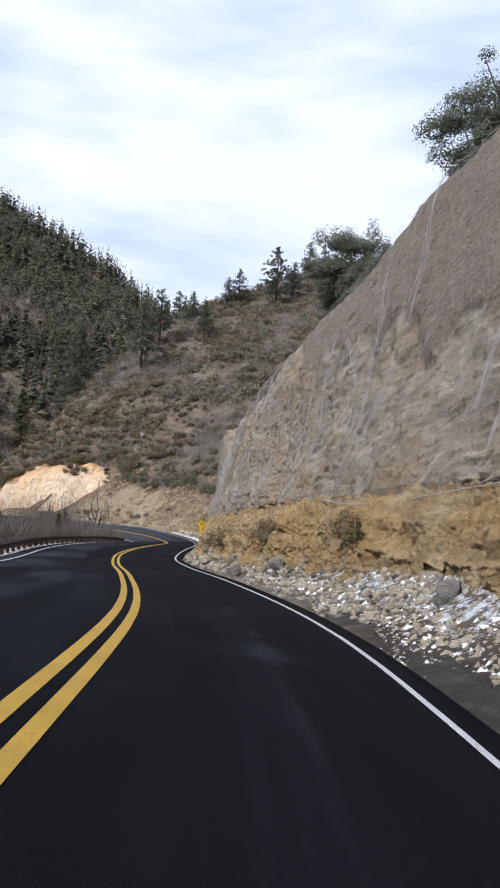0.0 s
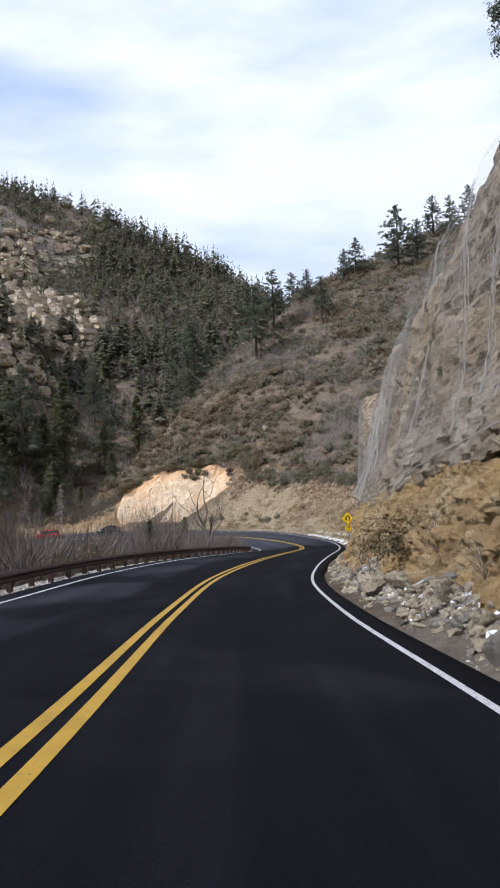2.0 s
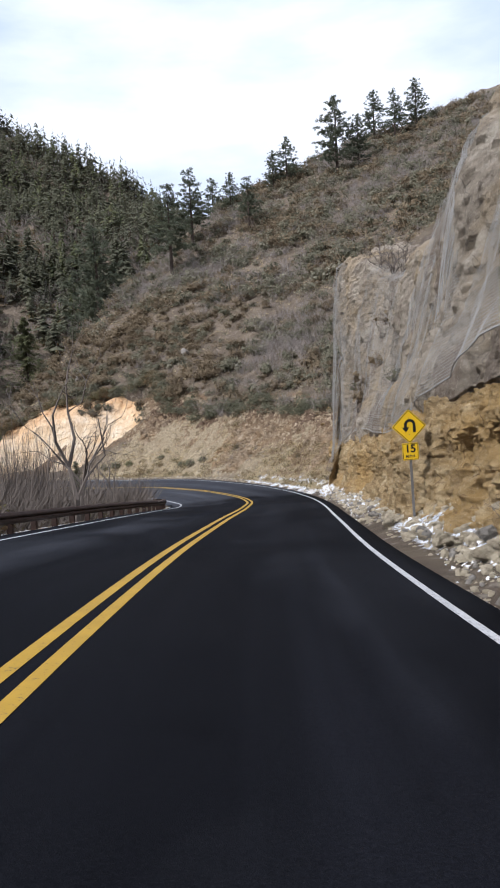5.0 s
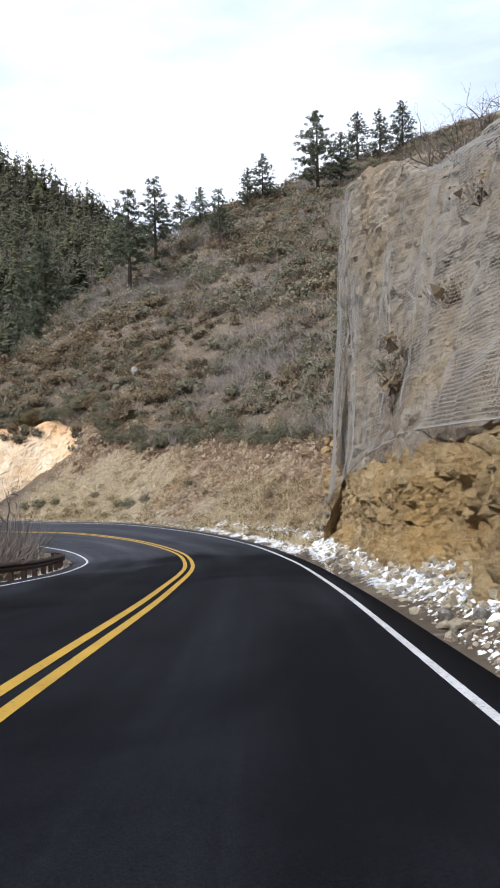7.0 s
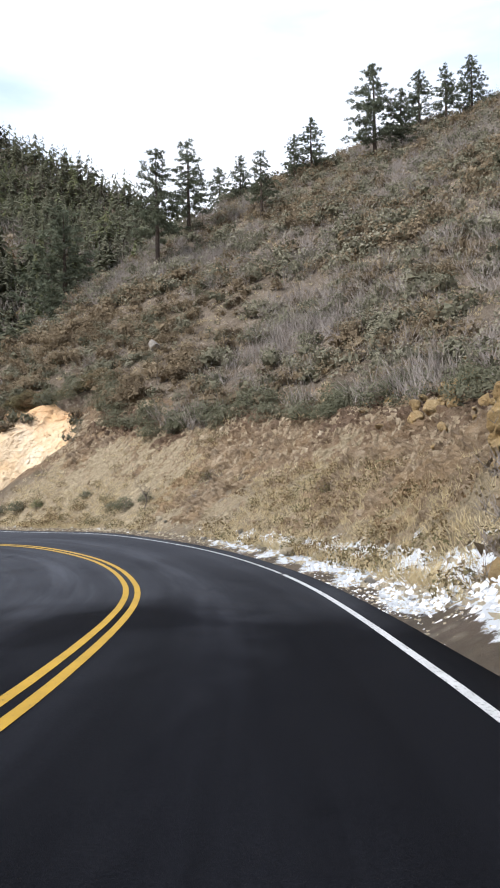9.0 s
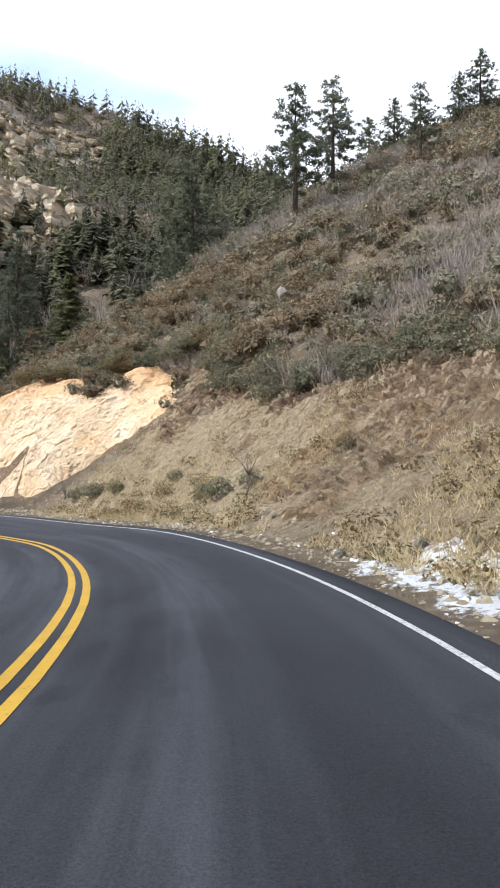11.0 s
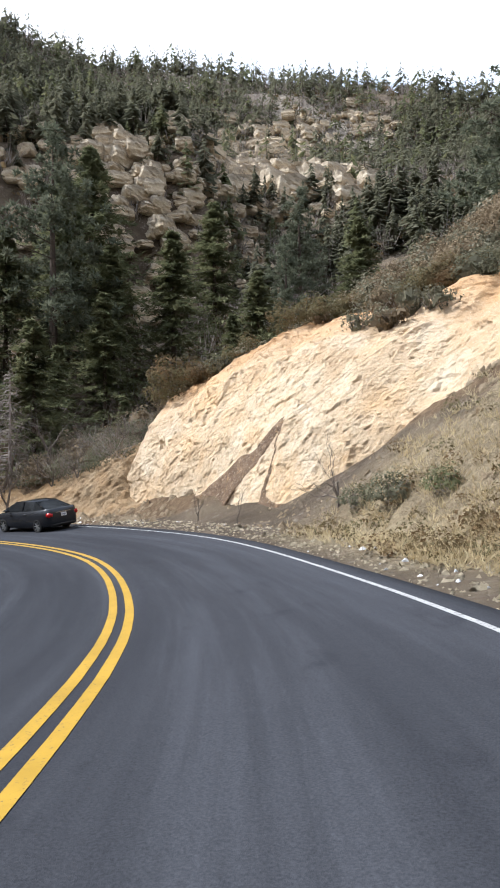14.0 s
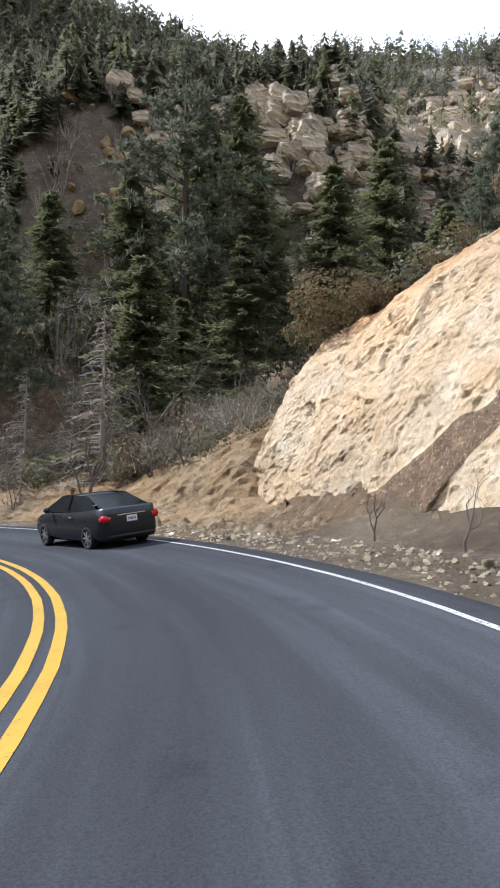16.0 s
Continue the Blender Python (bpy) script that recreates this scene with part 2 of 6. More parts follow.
def box(bm, x0, y0, z0, x1, y1, z1, bevel=0.0):
    made = bmesh.ops.create_cube(bm, size=1.0)["verts"]
    for v in made:
        v.co = Vector(((x0 + x1) / 2 + v.co.x * (x1 - x0), (y0 + y1) / 2 + v.co.y * (y1 - y0), (z0 + z1) / 2 + v.co.z * (z1 - z0)))
    if bevel:
        edges = {e for v in made for e in v.link_edges}
        bmesh.ops.bevel(bm, geom=list(edges), offset=bevel, segments=2, affect="EDGES")
    return bm


def tube(bm, pts, radii, sides=6):
    """A tapered tube through points."""
    rings = []
    pts = [Vector(p) for p in pts]
    for k, p in enumerate(pts):
        way = (pts[min(k + 1, len(pts) - 1)] - pts[max(k - 1, 0)]).normalized()
        a = way.orthogonal().normalized()
        b = way.cross(a)
        rings.append([bm.verts.new(p + (a * math.cos(2 * math.pi * j / sides) + b * math.sin(2 * math.pi * j / sides)) * radii[k]) for j in range(sides)])
    for r0, r1 in zip(rings, rings[1:]):
        for j in range(sides):
            bm.faces.new((r0[j], r0[(j + 1) % sides], r1[(j + 1) % sides], r1[j]))
    if radii[-1] > 0.004:
        bm.faces.new(rings[-1])
    bm.faces.new(rings[0][::-1])
    return bm


def thing(name, label, category, where=None, group="", kind=""):
    ob = new(name)
    ob.empty_display_size = 0.2
    if where is not None:
        ob.matrix_world = where
    return tagged(ob, label, category, group, kind)


# ---- materials ----
class Mat:
    """A short way to write node materials."""

    def __init__(self, name, rough=0.9, metal=0.0):
        self.m = bpy.data.materials.new(name)
        self.m.use_nodes = True
        self.n, self.l = self.m.node_tree.nodes, self.m.node_tree.links
        self.b = self.n["Principled BSDF"]
        self.b.inputs["Roughness"].default_value, self.b.inputs["Metallic"].default_value = rough, metal
        self.b.inputs["Specular IOR Level"].default_value = 0.3
        self.co = self.n.new("ShaderNodeTexCoord").outputs["Object"]
        self.high = None

    def noise(self, scale, detail=5, rough=0.6, stretch=None, warp=0.0):
        t = self.n.new("ShaderNodeTexNoise")
        t.inputs["Scale"].default_value, t.inputs["Detail"].default_value = scale, detail
        t.inputs["Roughness"].default_value, t.inputs["Distortion"].default_value = rough, warp
        self.l.new(self.stretched(stretch), t.inputs["Vector"])
        return t.outputs["Fac"]

    def stretched(self, stretch, turn=(0, 0, 0)):
        if not stretch:
            return self.co
        mp = self.n.new("ShaderNodeMapping")
        mp.inputs["Scale"].default_value, mp.inputs["Rotation"].default_value = stretch, turn
        self.l.new(self.co, mp.inputs["Vector"])
        return mp.outputs["Vector"]

    def cells(self, scale, stretch=None, feature="F1", out="Distance"):
        t = self.n.new("ShaderNodeTexVoronoi")
        t.feature = feature
        t.inputs["Scale"].default_value = scale
        self.l.new(self.stretched(stretch), t.inputs["Vector"])
        return t.outputs[out]

    def ramp(self, fac, *stops):
        r = self.n.new("ShaderNodeValToRGB")
        e = r.color_ramp.elements
        while len(e) < len(stops):
            e.new(0.5)
        for el, (pos, col) in zip(e, stops):
            el.position, el.color = pos, (*col, 1) if not isinstance(col, (int, float)) else (col, col, col, 1)
        self.l.new(fac, r.inputs["Fac"])
        return r.outputs["Color"]

    def mix(self, fac, a, b, how="MIX"):
        x = self.n.new("ShaderNodeMix")
        x.data_type, x.blend_type = "RGBA", how
        for sock, v in ((x.inputs[0], fac), (x.inputs[6], a), (x.inputs[7], b)):
            if isinstance(v, (int, float)):
                sock.default_value = v
            elif isinstance(v, tuple):
                sock.default_value = (*v, 1)
            else:
                self.l.new(v, sock)
        return x.outputs[2]

    def attr(self, name):
        a = self.n.new("ShaderNodeAttribute")
        a.attribute_name = name
        return a.outputs["Fac"]

    def island(self):
        return self.n.new("ShaderNodeNewGeometry").outputs["Random Per Island"]

    def each(self):
        return self.n.new("ShaderNodeObjectInfo").outputs["Random"]

    def steep(self):
        """The upward part of the surface's own normal."""
        g, s = self.n.new("ShaderNodeNewGeometry"), self.n.new("ShaderNodeSeparateXYZ")
        self.l.new(g.outputs["Normal"], s.inputs[0])
        return s.outputs["Z"]

    def colour(self, c):
        if isinstance(c, tuple):
            self.b.inputs["Base Color"].default_value = (*c, 1)
        else:
            self.l.new(c, self.b.inputs["Base Color"])
        return self

    def gloss(self, r):
        self.l.new(r, self.b.inputs["Roughness"])
        return self

    def bump(self, fac, depth, strength=1.0):
        b = self.n.new("ShaderNodeBump")
        b.inputs["Distance"].default_value, b.inputs["Strength"].default_value = depth, strength
        self.l.new(fac, b.inputs["Height"])
        if self.high is not None:
            self.l.new(self.high, b.inputs["Normal"])
        self.high = b.outputs["Normal"]
        self.l.new(self.high, self.b.inputs["Normal"])
        return self


def plain(name, col, rough=0.6, metal=0.0, vary=0.12, scale=6.0):
    m = Mat(name, rough, metal)
    dark = tuple(c * (1 - vary) for c in col)
    m.colour(m.ramp(m.noise(scale, 4), (0.3, dark), (0.7, col)))
    return m.m


def leaf_material(name, *stops, rough=0.75):
    """Leaves that vary from one clump to the next."""
    m = Mat(name, rough)
    m.b.inputs["Specular IOR Level"].default_value = 0.06
    m.colour(m.mix(0.68, m.ramp(m.island(), *stops), m.ramp(m.noise(0.42, 3, 0.6), *[(0.2 + 0.6 * q, c) for q, c in stops])))
    thin, blend = m.n.new("ShaderNodeBsdfTranslucent"), m.n.new("ShaderNodeMixShader")
    m.l.new(m.b.inputs["Base Color"].links[0].from_socket, thin.inputs["Color"])
    blend.inputs[0].default_value = 0.38
    m.l.new(m.b.outputs[0], blend.inputs[1])
    m.l.new(thin.outputs[0], blend.inputs[2])
    m.l.new(blend.outputs[0], m.n["Material Output"].inputs["Surface"])
    return m.m


def shrub_material(name, *stops):
    """Shrubs whose colour differs from one to the next."""
    m = Mat(name, 0.8)
    m.b.inputs["Specular IOR Level"].default_value = 0.05
    m.colour(m.mix(0.3, m.ramp(m.attr("tone"), *stops), m.ramp(m.noise(0.12, 3, 0.6), *[(0.25 + 0.5 * q, c) for q, c in stops])))
    thin, blend = m.n.new("ShaderNodeBsdfTranslucent"), m.n.new("ShaderNodeMixShader")
    m.l.new(m.b.inputs["Base Color"].links[0].from_socket, thin.inputs["Color"])
    blend.inputs[0].default_value = 0.25
    m.l.new(m.b.outputs[0], blend.inputs[1])
    m.l.new(thin.outputs[0], blend.inputs[2])
    m.l.new(blend.outputs[0], m.n["Material Output"].inputs["Surface"])
    return m.m


def ground_material():
    m = Mat("hillside_soil", 0.95)
    soil = m.ramp(m.noise(0.35, 8, 0.65), (0.25, (0.066, 0.050, 0.035)), (0.5, (0.132, 0.100, 0.068)), (0.75, (0.23, 0.182, 0.125)))
    grass = m.ramp(m.noise(1.6, 9, 0.78, (1, 1, 0.5)), (0.3, (0.19, 0.135, 0.08)), (0.5, (0.36, 0.285, 0.175)), (0.7, (0.56, 0.47, 0.31)))
    rock = m.ramp(m.noise(0.9, 9, 0.7, None, 0.5), (0.25, (0.10, 0.082, 0.066)), (0.5, (0.26, 0.22, 0.175)), (0.75, (0.52, 0.47, 0.39)))
    stone = m.ramp(m.cells(3.0), (0.0, (0.40, 0.35, 0.28)), (0.5, (0.15, 0.11, 0.08)))
    c = m.mix(m.ramp(m.noise(0.8, 6), (0.48, 0.0), (0.62, 0.8)), soil, stone)
    c = m.mix(m.ramp(m.attr("dry"), (0.1, 0.0), (0.9, 0.85)), c, grass)
    red = m.ramp(m.noise(2.4, 9, 0.75), (0.3, (0.075, 0.046, 0.026)), (0.5, (0.175, 0.112, 0.062)), (0.7, (0.33, 0.24, 0.145)))
    c = m.mix(m.ramp(m.mix(0.5, m.attr("red"), m.noise(0.7, 6, 0.65), "ADD"), (0.58, 0.0), (0.80, 0.9)), c, red)
    c = m.mix(m.ramp(m.attr("crag"), (0.35, 0.0), (0.65, 1.0)), c, rock)
    wet = m.ramp(m.noise(2.2, 8, 0.7), (0.3, (0.030, 0.026, 0.023)), (0.55, (0.062, 0.053, 0.046)), (0.75, (0.13, 0.115, 0.10)))
    c = m.mix(m.ramp(m.mix(0.3, m.attr("verge"), m.noise(1.2, 6, 0.7), "ADD"), (0.45, 0.0), (0.75, 0.95)), c, wet)
    snow = m.mix(1.0, m.attr("snow"), m.noise(3.2, 9, 0.78), "MULTIPLY")
    c = m.mix(m.ramp(snow, (0.42, 0.0), (0.48, 0.95)), c, (0.80, 0.82, 0.86))
    m.colour(c)
    m.bump(m.noise(1.1, 10, 0.75), 0.6).bump(m.noise(6.0, 6, 0.75), 0.10)
    return m.m


def rock_material(name, low, mid, high, dark, stretch=(1, 1, 1), ochre=None, seam=None, scree=None, relief=0.30):
    m = Mat(name, 0.93)
    c = m.ramp(m.noise(0.7, 10, 0.72, stretch, 0.5), (0.28, low), (0.5, mid), (0.72, high))
    if ochre:
        c = m.mix(m.ramp(m.noise(0.26, 6, 0.6, stretch), (0.46, 0.0), (0.66, 0.8)), c, ochre)
    if seam:
        c = m.mix(m.ramp(m.mix(0.35, m.attr("layer"), m.noise(0.6, 5, 0.6), "ADD"), (0.62, 0.0), (1.0, 0.85)), c, seam)
    c = m.mix(m.ramp(m.noise(0.5, 5, 0.6, (1, 1, 0.12)), (0.52, 0.0), (0.72, 0.45)), c, low)
    if scree:
        dirt = m.ramp(m.noise(3.2, 9, 0.78), (0.3, scree[0]), (0.55, scree[1]), (0.75, scree[2]))
        c = m.mix(m.ramp(m.mix(0.22, m.attr("scree"), m.noise(1.8, 6, 0.7), "ADD"), (0.45, 0.0), (0.66, 1.0)), c, dirt)
    crack = m.ramp(m.cells(1.7, stretch, "DISTANCE_TO_EDGE"), (0.0, 1.0), (0.035, 0.0))
    broken = m.mix(1.0, crack, m.ramp(m.noise(1.4, 4), (0.54, 0.0), (0.62, 0.7)), "MULTIPLY")
    c = m.mix(broken, c, dark)
    c = m.mix(m.ramp(m.noise(6, 8, 0.78, stretch), (0.34, 0.55), (0.46, 0.0)), c, dark)
    c = m.mix(m.ramp(m.noise(11, 6, 0.75), (0.56, 0.0), (0.70, 0.6)), c, tuple(min(1, v * 1.25) for v in high))
    m.colour(c)
    m.bump(m.noise(1.8, 12, 0.78, stretch), relief).bump(m.noise(7, 8, 0.75), relief * 0.3)
    return m.m


def asphalt_material():
    m = Mat("asphalt", 0.85)
    u = m.n.new("ShaderNodeUVMap")
    u.uv_map = "lane"
    plain_co, m.co = m.co, u.outputs["UV"]
    streak = m.noise(0.9, 6, 0.62, (1.0, 0.035, 1))
    patch = m.noise(0.22, 5, 0.55, (1.0, 0.45, 1), 0.6)
    blot = m.noise(1.3, 6, 0.6, (1.0, 0.5, 1))
    m.co = plain_co
    fine = m.noise(55, 3, 0.75)
    grit = m.ramp(m.cells(90), (0.0, 1.0), (0.35, 0.0))
    dark = m.ramp(fine, (0.3, (0.0032, 0.0034, 0.0047)), (0.7, (0.0080, 0.0084, 0.0112)))
    pale = m.ramp(fine, (0.3, (0.0275, 0.029, 0.034)), (0.7, (0.052, 0.054, 0.0625)))
    mid = m.mix(0.38, dark, pale)
    c = m.mix(m.ramp(patch, (0.50, 0.0), (0.62, 0.45)), dark, mid)
    old = m.mix(0.5, m.attr("old"), patch, "ADD")
    c = m.mix(m.ramp(old, (0.52, 0.0), (0.74, 1.0)), c, pale)
    c = m.mix(m.ramp(streak, (0.40, 0.8), (0.54, 0.0)), c, m.mix(1.0, c, (0.72, 0.72, 0.73), "MULTIPLY"))
    c = m.mix(m.ramp(streak, (0.52, 0.0), (0.66, 0.9)), c, m.mix(1.0, c, (1.45, 1.45, 1.45), "MULTIPLY"))
    c = m.mix(m.ramp(blot, (0.30, 0.55), (0.40, 0.0)), c, m.mix(1.0, c, (0.62, 0.62, 0.64), "MULTIPLY"))
    c = m.mix(m.mix(1.0, grit, (0.09, 0.09, 0.09), "MULTIPLY"), c, (0.11, 0.11, 0.11))
    m.colour(c)
    m.gloss(m.ramp(patch, (0.35, 0.72), (0.65, 0.9)))
    m.b.inputs["Specular IOR Level"].default_value = 0.03
    m.bump(m.noise(140, 2), 0.006, 0.6)
    return m.m


def paint_material(name, col, worn):
    m = Mat(name, 0.6)
    c = m.ramp(m.noise(1.6, 7, 0.7), (0.25, tuple(v * 0.72 for v in col)), (0.6, col))
    gone = m.ramp(m.noise(22, 5, 0.8), (worn, 1.0), (worn + 0.08, 0.0))
    m.colour(m.mix(gone, c, (0.06, 0.058, 0.055)))
    return m.m


GROUND = ground_material()
CLIFF = rock_material("netted_rock", (0.165, 0.134, 0.100), (0.315, 0.262, 0.198), (0.53, 0.465, 0.375), (0.078, 0.063, 0.050), (1, 1, 1.3), (0.345, 0.255, 0.145), None, ((0.145, 0.112, 0.084), (0.245, 0.195, 0.145), (0.37, 0.305, 0.235)))
OCHRE = rock_material("ochre_rock", (0.185, 0.118, 0.055), (0.36, 0.252, 0.122), (0.58, 0.468, 0.290), (0.095, 0.056, 0.027), (1, 1, 1.5), (0.42, 0.262, 0.090))
PALE = rock_material("pale_cut_rock", (0.50, 0.35, 0.21), (0.66, 0.52, 0.355), (0.78, 0.68, 0.53), (0.46, 0.29, 0.15), (1, 1, 0.8), (0.70, 0.46, 0.24), (0.56, 0.32, 0.145), ((0.095, 0.062, 0.040), (0.19, 0.125, 0.080), (0.36, 0.26, 0.175)), 0.20)
CRAG = rock_material("crag_rock", (0.25, 0.20, 0.145), (0.45, 0.38, 0.285), (0.66, 0.585, 0.465), (0.10, 0.08, 0.064), (1, 1, 2.2), (0.57, 0.43, 0.26))
ASPHALT = asphalt_material()
EARTH = rock_material("bank_earth", (0.19, 0.125, 0.07), (0.32, 0.225, 0.13), (0.46, 0.36, 0.23), (0.10, 0.065, 0.04), (1, 1, 1), (0.36, 0.22, 0.10), None, None, 0.25)
YELLOW = paint_material("yellow_paint", (0.375, 0.226, 0.021), 0.34)
WHITE = paint_material("white_paint", (0.47, 0.47, 0.47), 0.38)
OLDWHITE = paint_material("worn_white_paint", (0.40, 0.40, 0.40), 0.40)
WIRE = plain("galvanised_wire", (0.33, 0.315, 0.29), 0.5, 0.1)
RUST = plain("weathered_steel", (0.062, 0.036, 0.026), 0.8, 0.1, 0.4, 3.0)
BARK = plain("bark", (0.10, 0.075, 0.058), 0.95, 0, 0.5, 4.0)
TWIG = plain("grey_twigs", (0.33, 0.285, 0.25), 0.95, 0, 0.35, 2.0)
THICKET = plain("brown_twigs", (0.165, 0.135, 0.112), 0.95, 0, 0.4, 1.2)
NEEDLE = leaf_material("pine_needles", (0.1, (0.080, 0.092, 0.064)), (0.5, (0.145, 0.158, 0.108)), (0.9, (0.225, 0.228, 0.162)))
# far trees' needles, greyed in colour in place of distance haze
HAZY = leaf_material("hazy_needles", (0.1, (0.090, 0.090, 0.060)), (0.5, (0.145, 0.144, 0.096)), (0.9, (0.205, 0.196, 0.140)))
FIR = leaf_material("fir_needles", (0.1, (0.084, 0.096, 0.052)), (0.5, (0.158, 0.166, 0.088)), (0.9, (0.25, 0.24, 0.13)))
BRUSH = leaf_material("brush_leaves", (0.05, (0.078, 0.052, 0.030)), (0.35, (0.165, 0.105, 0.055)), (0.65, (0.125, 0.116, 0.058)), (0.95, (0.24, 0.20, 0.13)))
SAGE = leaf_material("sage_leaves", (0.1, (0.070, 0.072, 0.044)), (0.5, (0.140, 0.138, 0.088)), (0.9, (0.235, 0.218, 0.158)))
RUSTY = shrub_material("rusty_scrub", (0.0, (0.105, 0.082, 0.056)), (0.35, (0.180, 0.136, 0.086)), (0.65, (0.225, 0.172, 0.108)), (1.0, (0.31, 0.25, 0.17)))
OLIVE = shrub_material("olive_scrub", (0.0, (0.095, 0.092, 0.064)), (0.35, (0.160, 0.150, 0.100)), (0.65, (0.220, 0.203, 0.142)), (1.0, (0.31, 0.283, 0.212)))
STRAW = leaf_material("dry_grass", (0.1, (0.34, 0.26, 0.15)), (0.5, (0.52, 0.42, 0.25)), (0.9, (0.66, 0.57, 0.38)), rough=0.9)

# ---- ground ----
def make_ground():
    def axis(a, b, lo, hi, fine):
        mid = list(np.arange(lo, hi, fine))
        left, x, st = [], lo, fine
        while x > a:
            st *= 1.10
            x -= min(st, 9 if lo - x < 320 else 40)
            left.append(x)
        right, x, st = [], mid[-1], fine
        while x < b:
            st *= 1.10
            x += min(st, 9 if x - hi < 320 else 40)
            right.append(x)
        return np.array(left[::-1] + mid + right)

    xs, ys = axis(-1500, 900, -110, 40, 0.95), axis(-400, 1900, -10, 215, 0.95)
    gx, gy = [g.ravel() for g in np.meshgrid(xs, ys, indexing="ij")]
    z = ground_z(gx, gy)
    s, d, zr = along(gx, gy)
    me = mesh_of("ground", np.stack([gx, gy, z], 1), grid_faces(len(xs), len(ys)), GROUND, True)
    p = np.stack([gx, gy, 0 * gx], 1)
    dry = smooth(s, 98, 108) * (1 - smooth(s, 166, 176)) * smooth(d, 4.5, 6.5) * (1 - smooth(d, 15, 21)) * (0.8 + 0.8 * fbm(p, 6, 4, 41)) * (1 - 0.9 * smooth(s, 148, 153))
    snow = smooth(d, ramp(s, [-40, 40, 60], [4.7, 4.7, 4.35]), ramp(s, [-40, 40, 60], [5.4, 5.4, 4.9])) * (1 - smooth(d, 6.8, 8.5)) * ramp(s, [-40, 50, 95, 102, 118, 124], [0.70, 1.0, 1.5, 1.4, 1.0, 0.0])
    snow = snow + 0.95 * smooth(-d, 4.8, 5.2) * (1 - smooth(-d, 6.5, 8)) * (s < 80)
    rim = ramp(s, [97, 112, 128, 140, 150, 160, 167], [14, 17, 19, 18, 20, 16, 11])
    dry = dry * (1 - 0.65 * smooth(d - rim, -5.5, -1.5))
    red = smooth(d - rim, -10, -4) * (1 - smooth(d - rim, -0.3, 2.0)) * smooth(s, 97, 101) * (1 - smooth(s, 166, 170))
    red = np.maximum(red, smooth(s, 163, 168) * smooth(d, 5.2, 6.5) * (1 - smooth(d, 15, 22)))
    far = np.hypot(gx + 40, gy - 140)
    crag = (0.30 + 0.46 * fbm(p, 26, 5, 77)) * smooth(far, 90, 130)
    verge = smooth(d, 3.6, 4.0) * (1 - smooth(d, 5.0, 6.0)) * ramp(s, [-40, 14, 30, 60, 80, 100, 110], [0.9, 0.6, 0.22, 0.2, 0.35, 0.45, 0.15])
    for name, v in (("dry", dry), ("red", red), ("snow", snow), ("crag", crag), ("verge", verge)):
        a = me.attributes.new(name, "FLOAT", "POINT")
        a.data.foreach_set("value", np.clip(v, 0, 1.4).astype(np.float32))
    tagged(new("ground", me), "brown stony hillside soil with dry grass and snow scraps", "ground", kind="structure")


def widening(s):
    """How far the outer edge moves out as the road enters the bend."""
    return ramp(s, [0, 30, 60, 95, 112, 150], [-0.03, -0.05, 0.03, 0.05, 0.27, 0.38])


def strip(name, s0, s1, offsets, up, mat, step=1.0, depth=0.0):
    """A band along the road between offsets; depth gives it sides."""
    s = np.arange(s0, s1 + 1e-6, step)
    cols = [on_road(s, o + (widening(s) if o > 3 else 0), u) for o, u in zip(offsets, up)]
    v = np.stack(cols, 1).reshape(-1, 3)
    return mesh_of(name, v, grid_faces(len(s), len(offsets))[:, ::-1], mat, True)


def make_road():
    lo, hi = S[0] + 1, S[-1] - 1
    offs = [-5.35, -5.3, -4.0, -2.0, 0, 2.0, 3.6, 4.12, 4.17]
    road = tagged(new("road", strip("road", lo, hi, offs, [-0.15, 0, 0, 0, 0, 0, 0, 0, -0.15], ASPHALT)),
                  "dark asphalt mountain road with damp patches", "road", kind="structure")
    run = np.repeat(np.arange(lo, hi + 1e-6, 1.0), len(offs))
    lane = road.data.uv_layers.new(name="lane")
    corner = np.empty(len(road.data.loops), np.int32)
    road.data.loops.foreach_get("vertex_index", corner)
    lane.data.foreach_set("uv", np.stack([np.tile(offs, len(run) // len(offs))[corner], run[corner]], 1).astype(np.float32).ravel())
    a = road.data.attributes.new("old", "FLOAT", "POINT")
    side = np.tile(offs, len(run) // len(offs))
    a.data.foreach_set("value", (ramp(run + 1.2 * side, [94, 104, 116, 138], [0.0, 0.385, 0.47, 0.72]) * (1 - 0.52 * (side < -0.5) * (1 - smooth(run, 136, 152))) + 0.31 * (side < -0.5) + 0.30 * smooth(side, 0.3, 1.4) * (1 - smooth(side, 2.6, 3.6)) * (1 - smooth(run, 14, 34))).astype(np.float32))
    for o in (-0.205, 0.075):
        piece("yellow_line", strip("yellow_line", lo, hi, [o - 0.072, o + 0.072], [0.006, 0.006], YELLOW), road, "worn yellow centre line")
    for o, a0, a1, w in ((-4.62, lo, hi, 0.055), (3.65, lo, 106, 0.051), (3.65, 106, hi, 0.042)):
        piece("edge_line", strip("edge_line", a0, a1, [o - w, o + w], [0.006, 0.006], WHITE if w > 0.05 else OLDWHITE), road, "white edge line")


# ---- rock faces ----
def facets(p, size, seed):
    """Blocky steps, like broken rock."""
    q = p + 0.35 * size * np.stack([noise3(p / size * 0.9, seed + k) for k in range(3)], 1)
    i = np.floor(q / size)
    return hashed(i[:, 0], i[:, 1], i[:, 2], seed) * 2 - 1


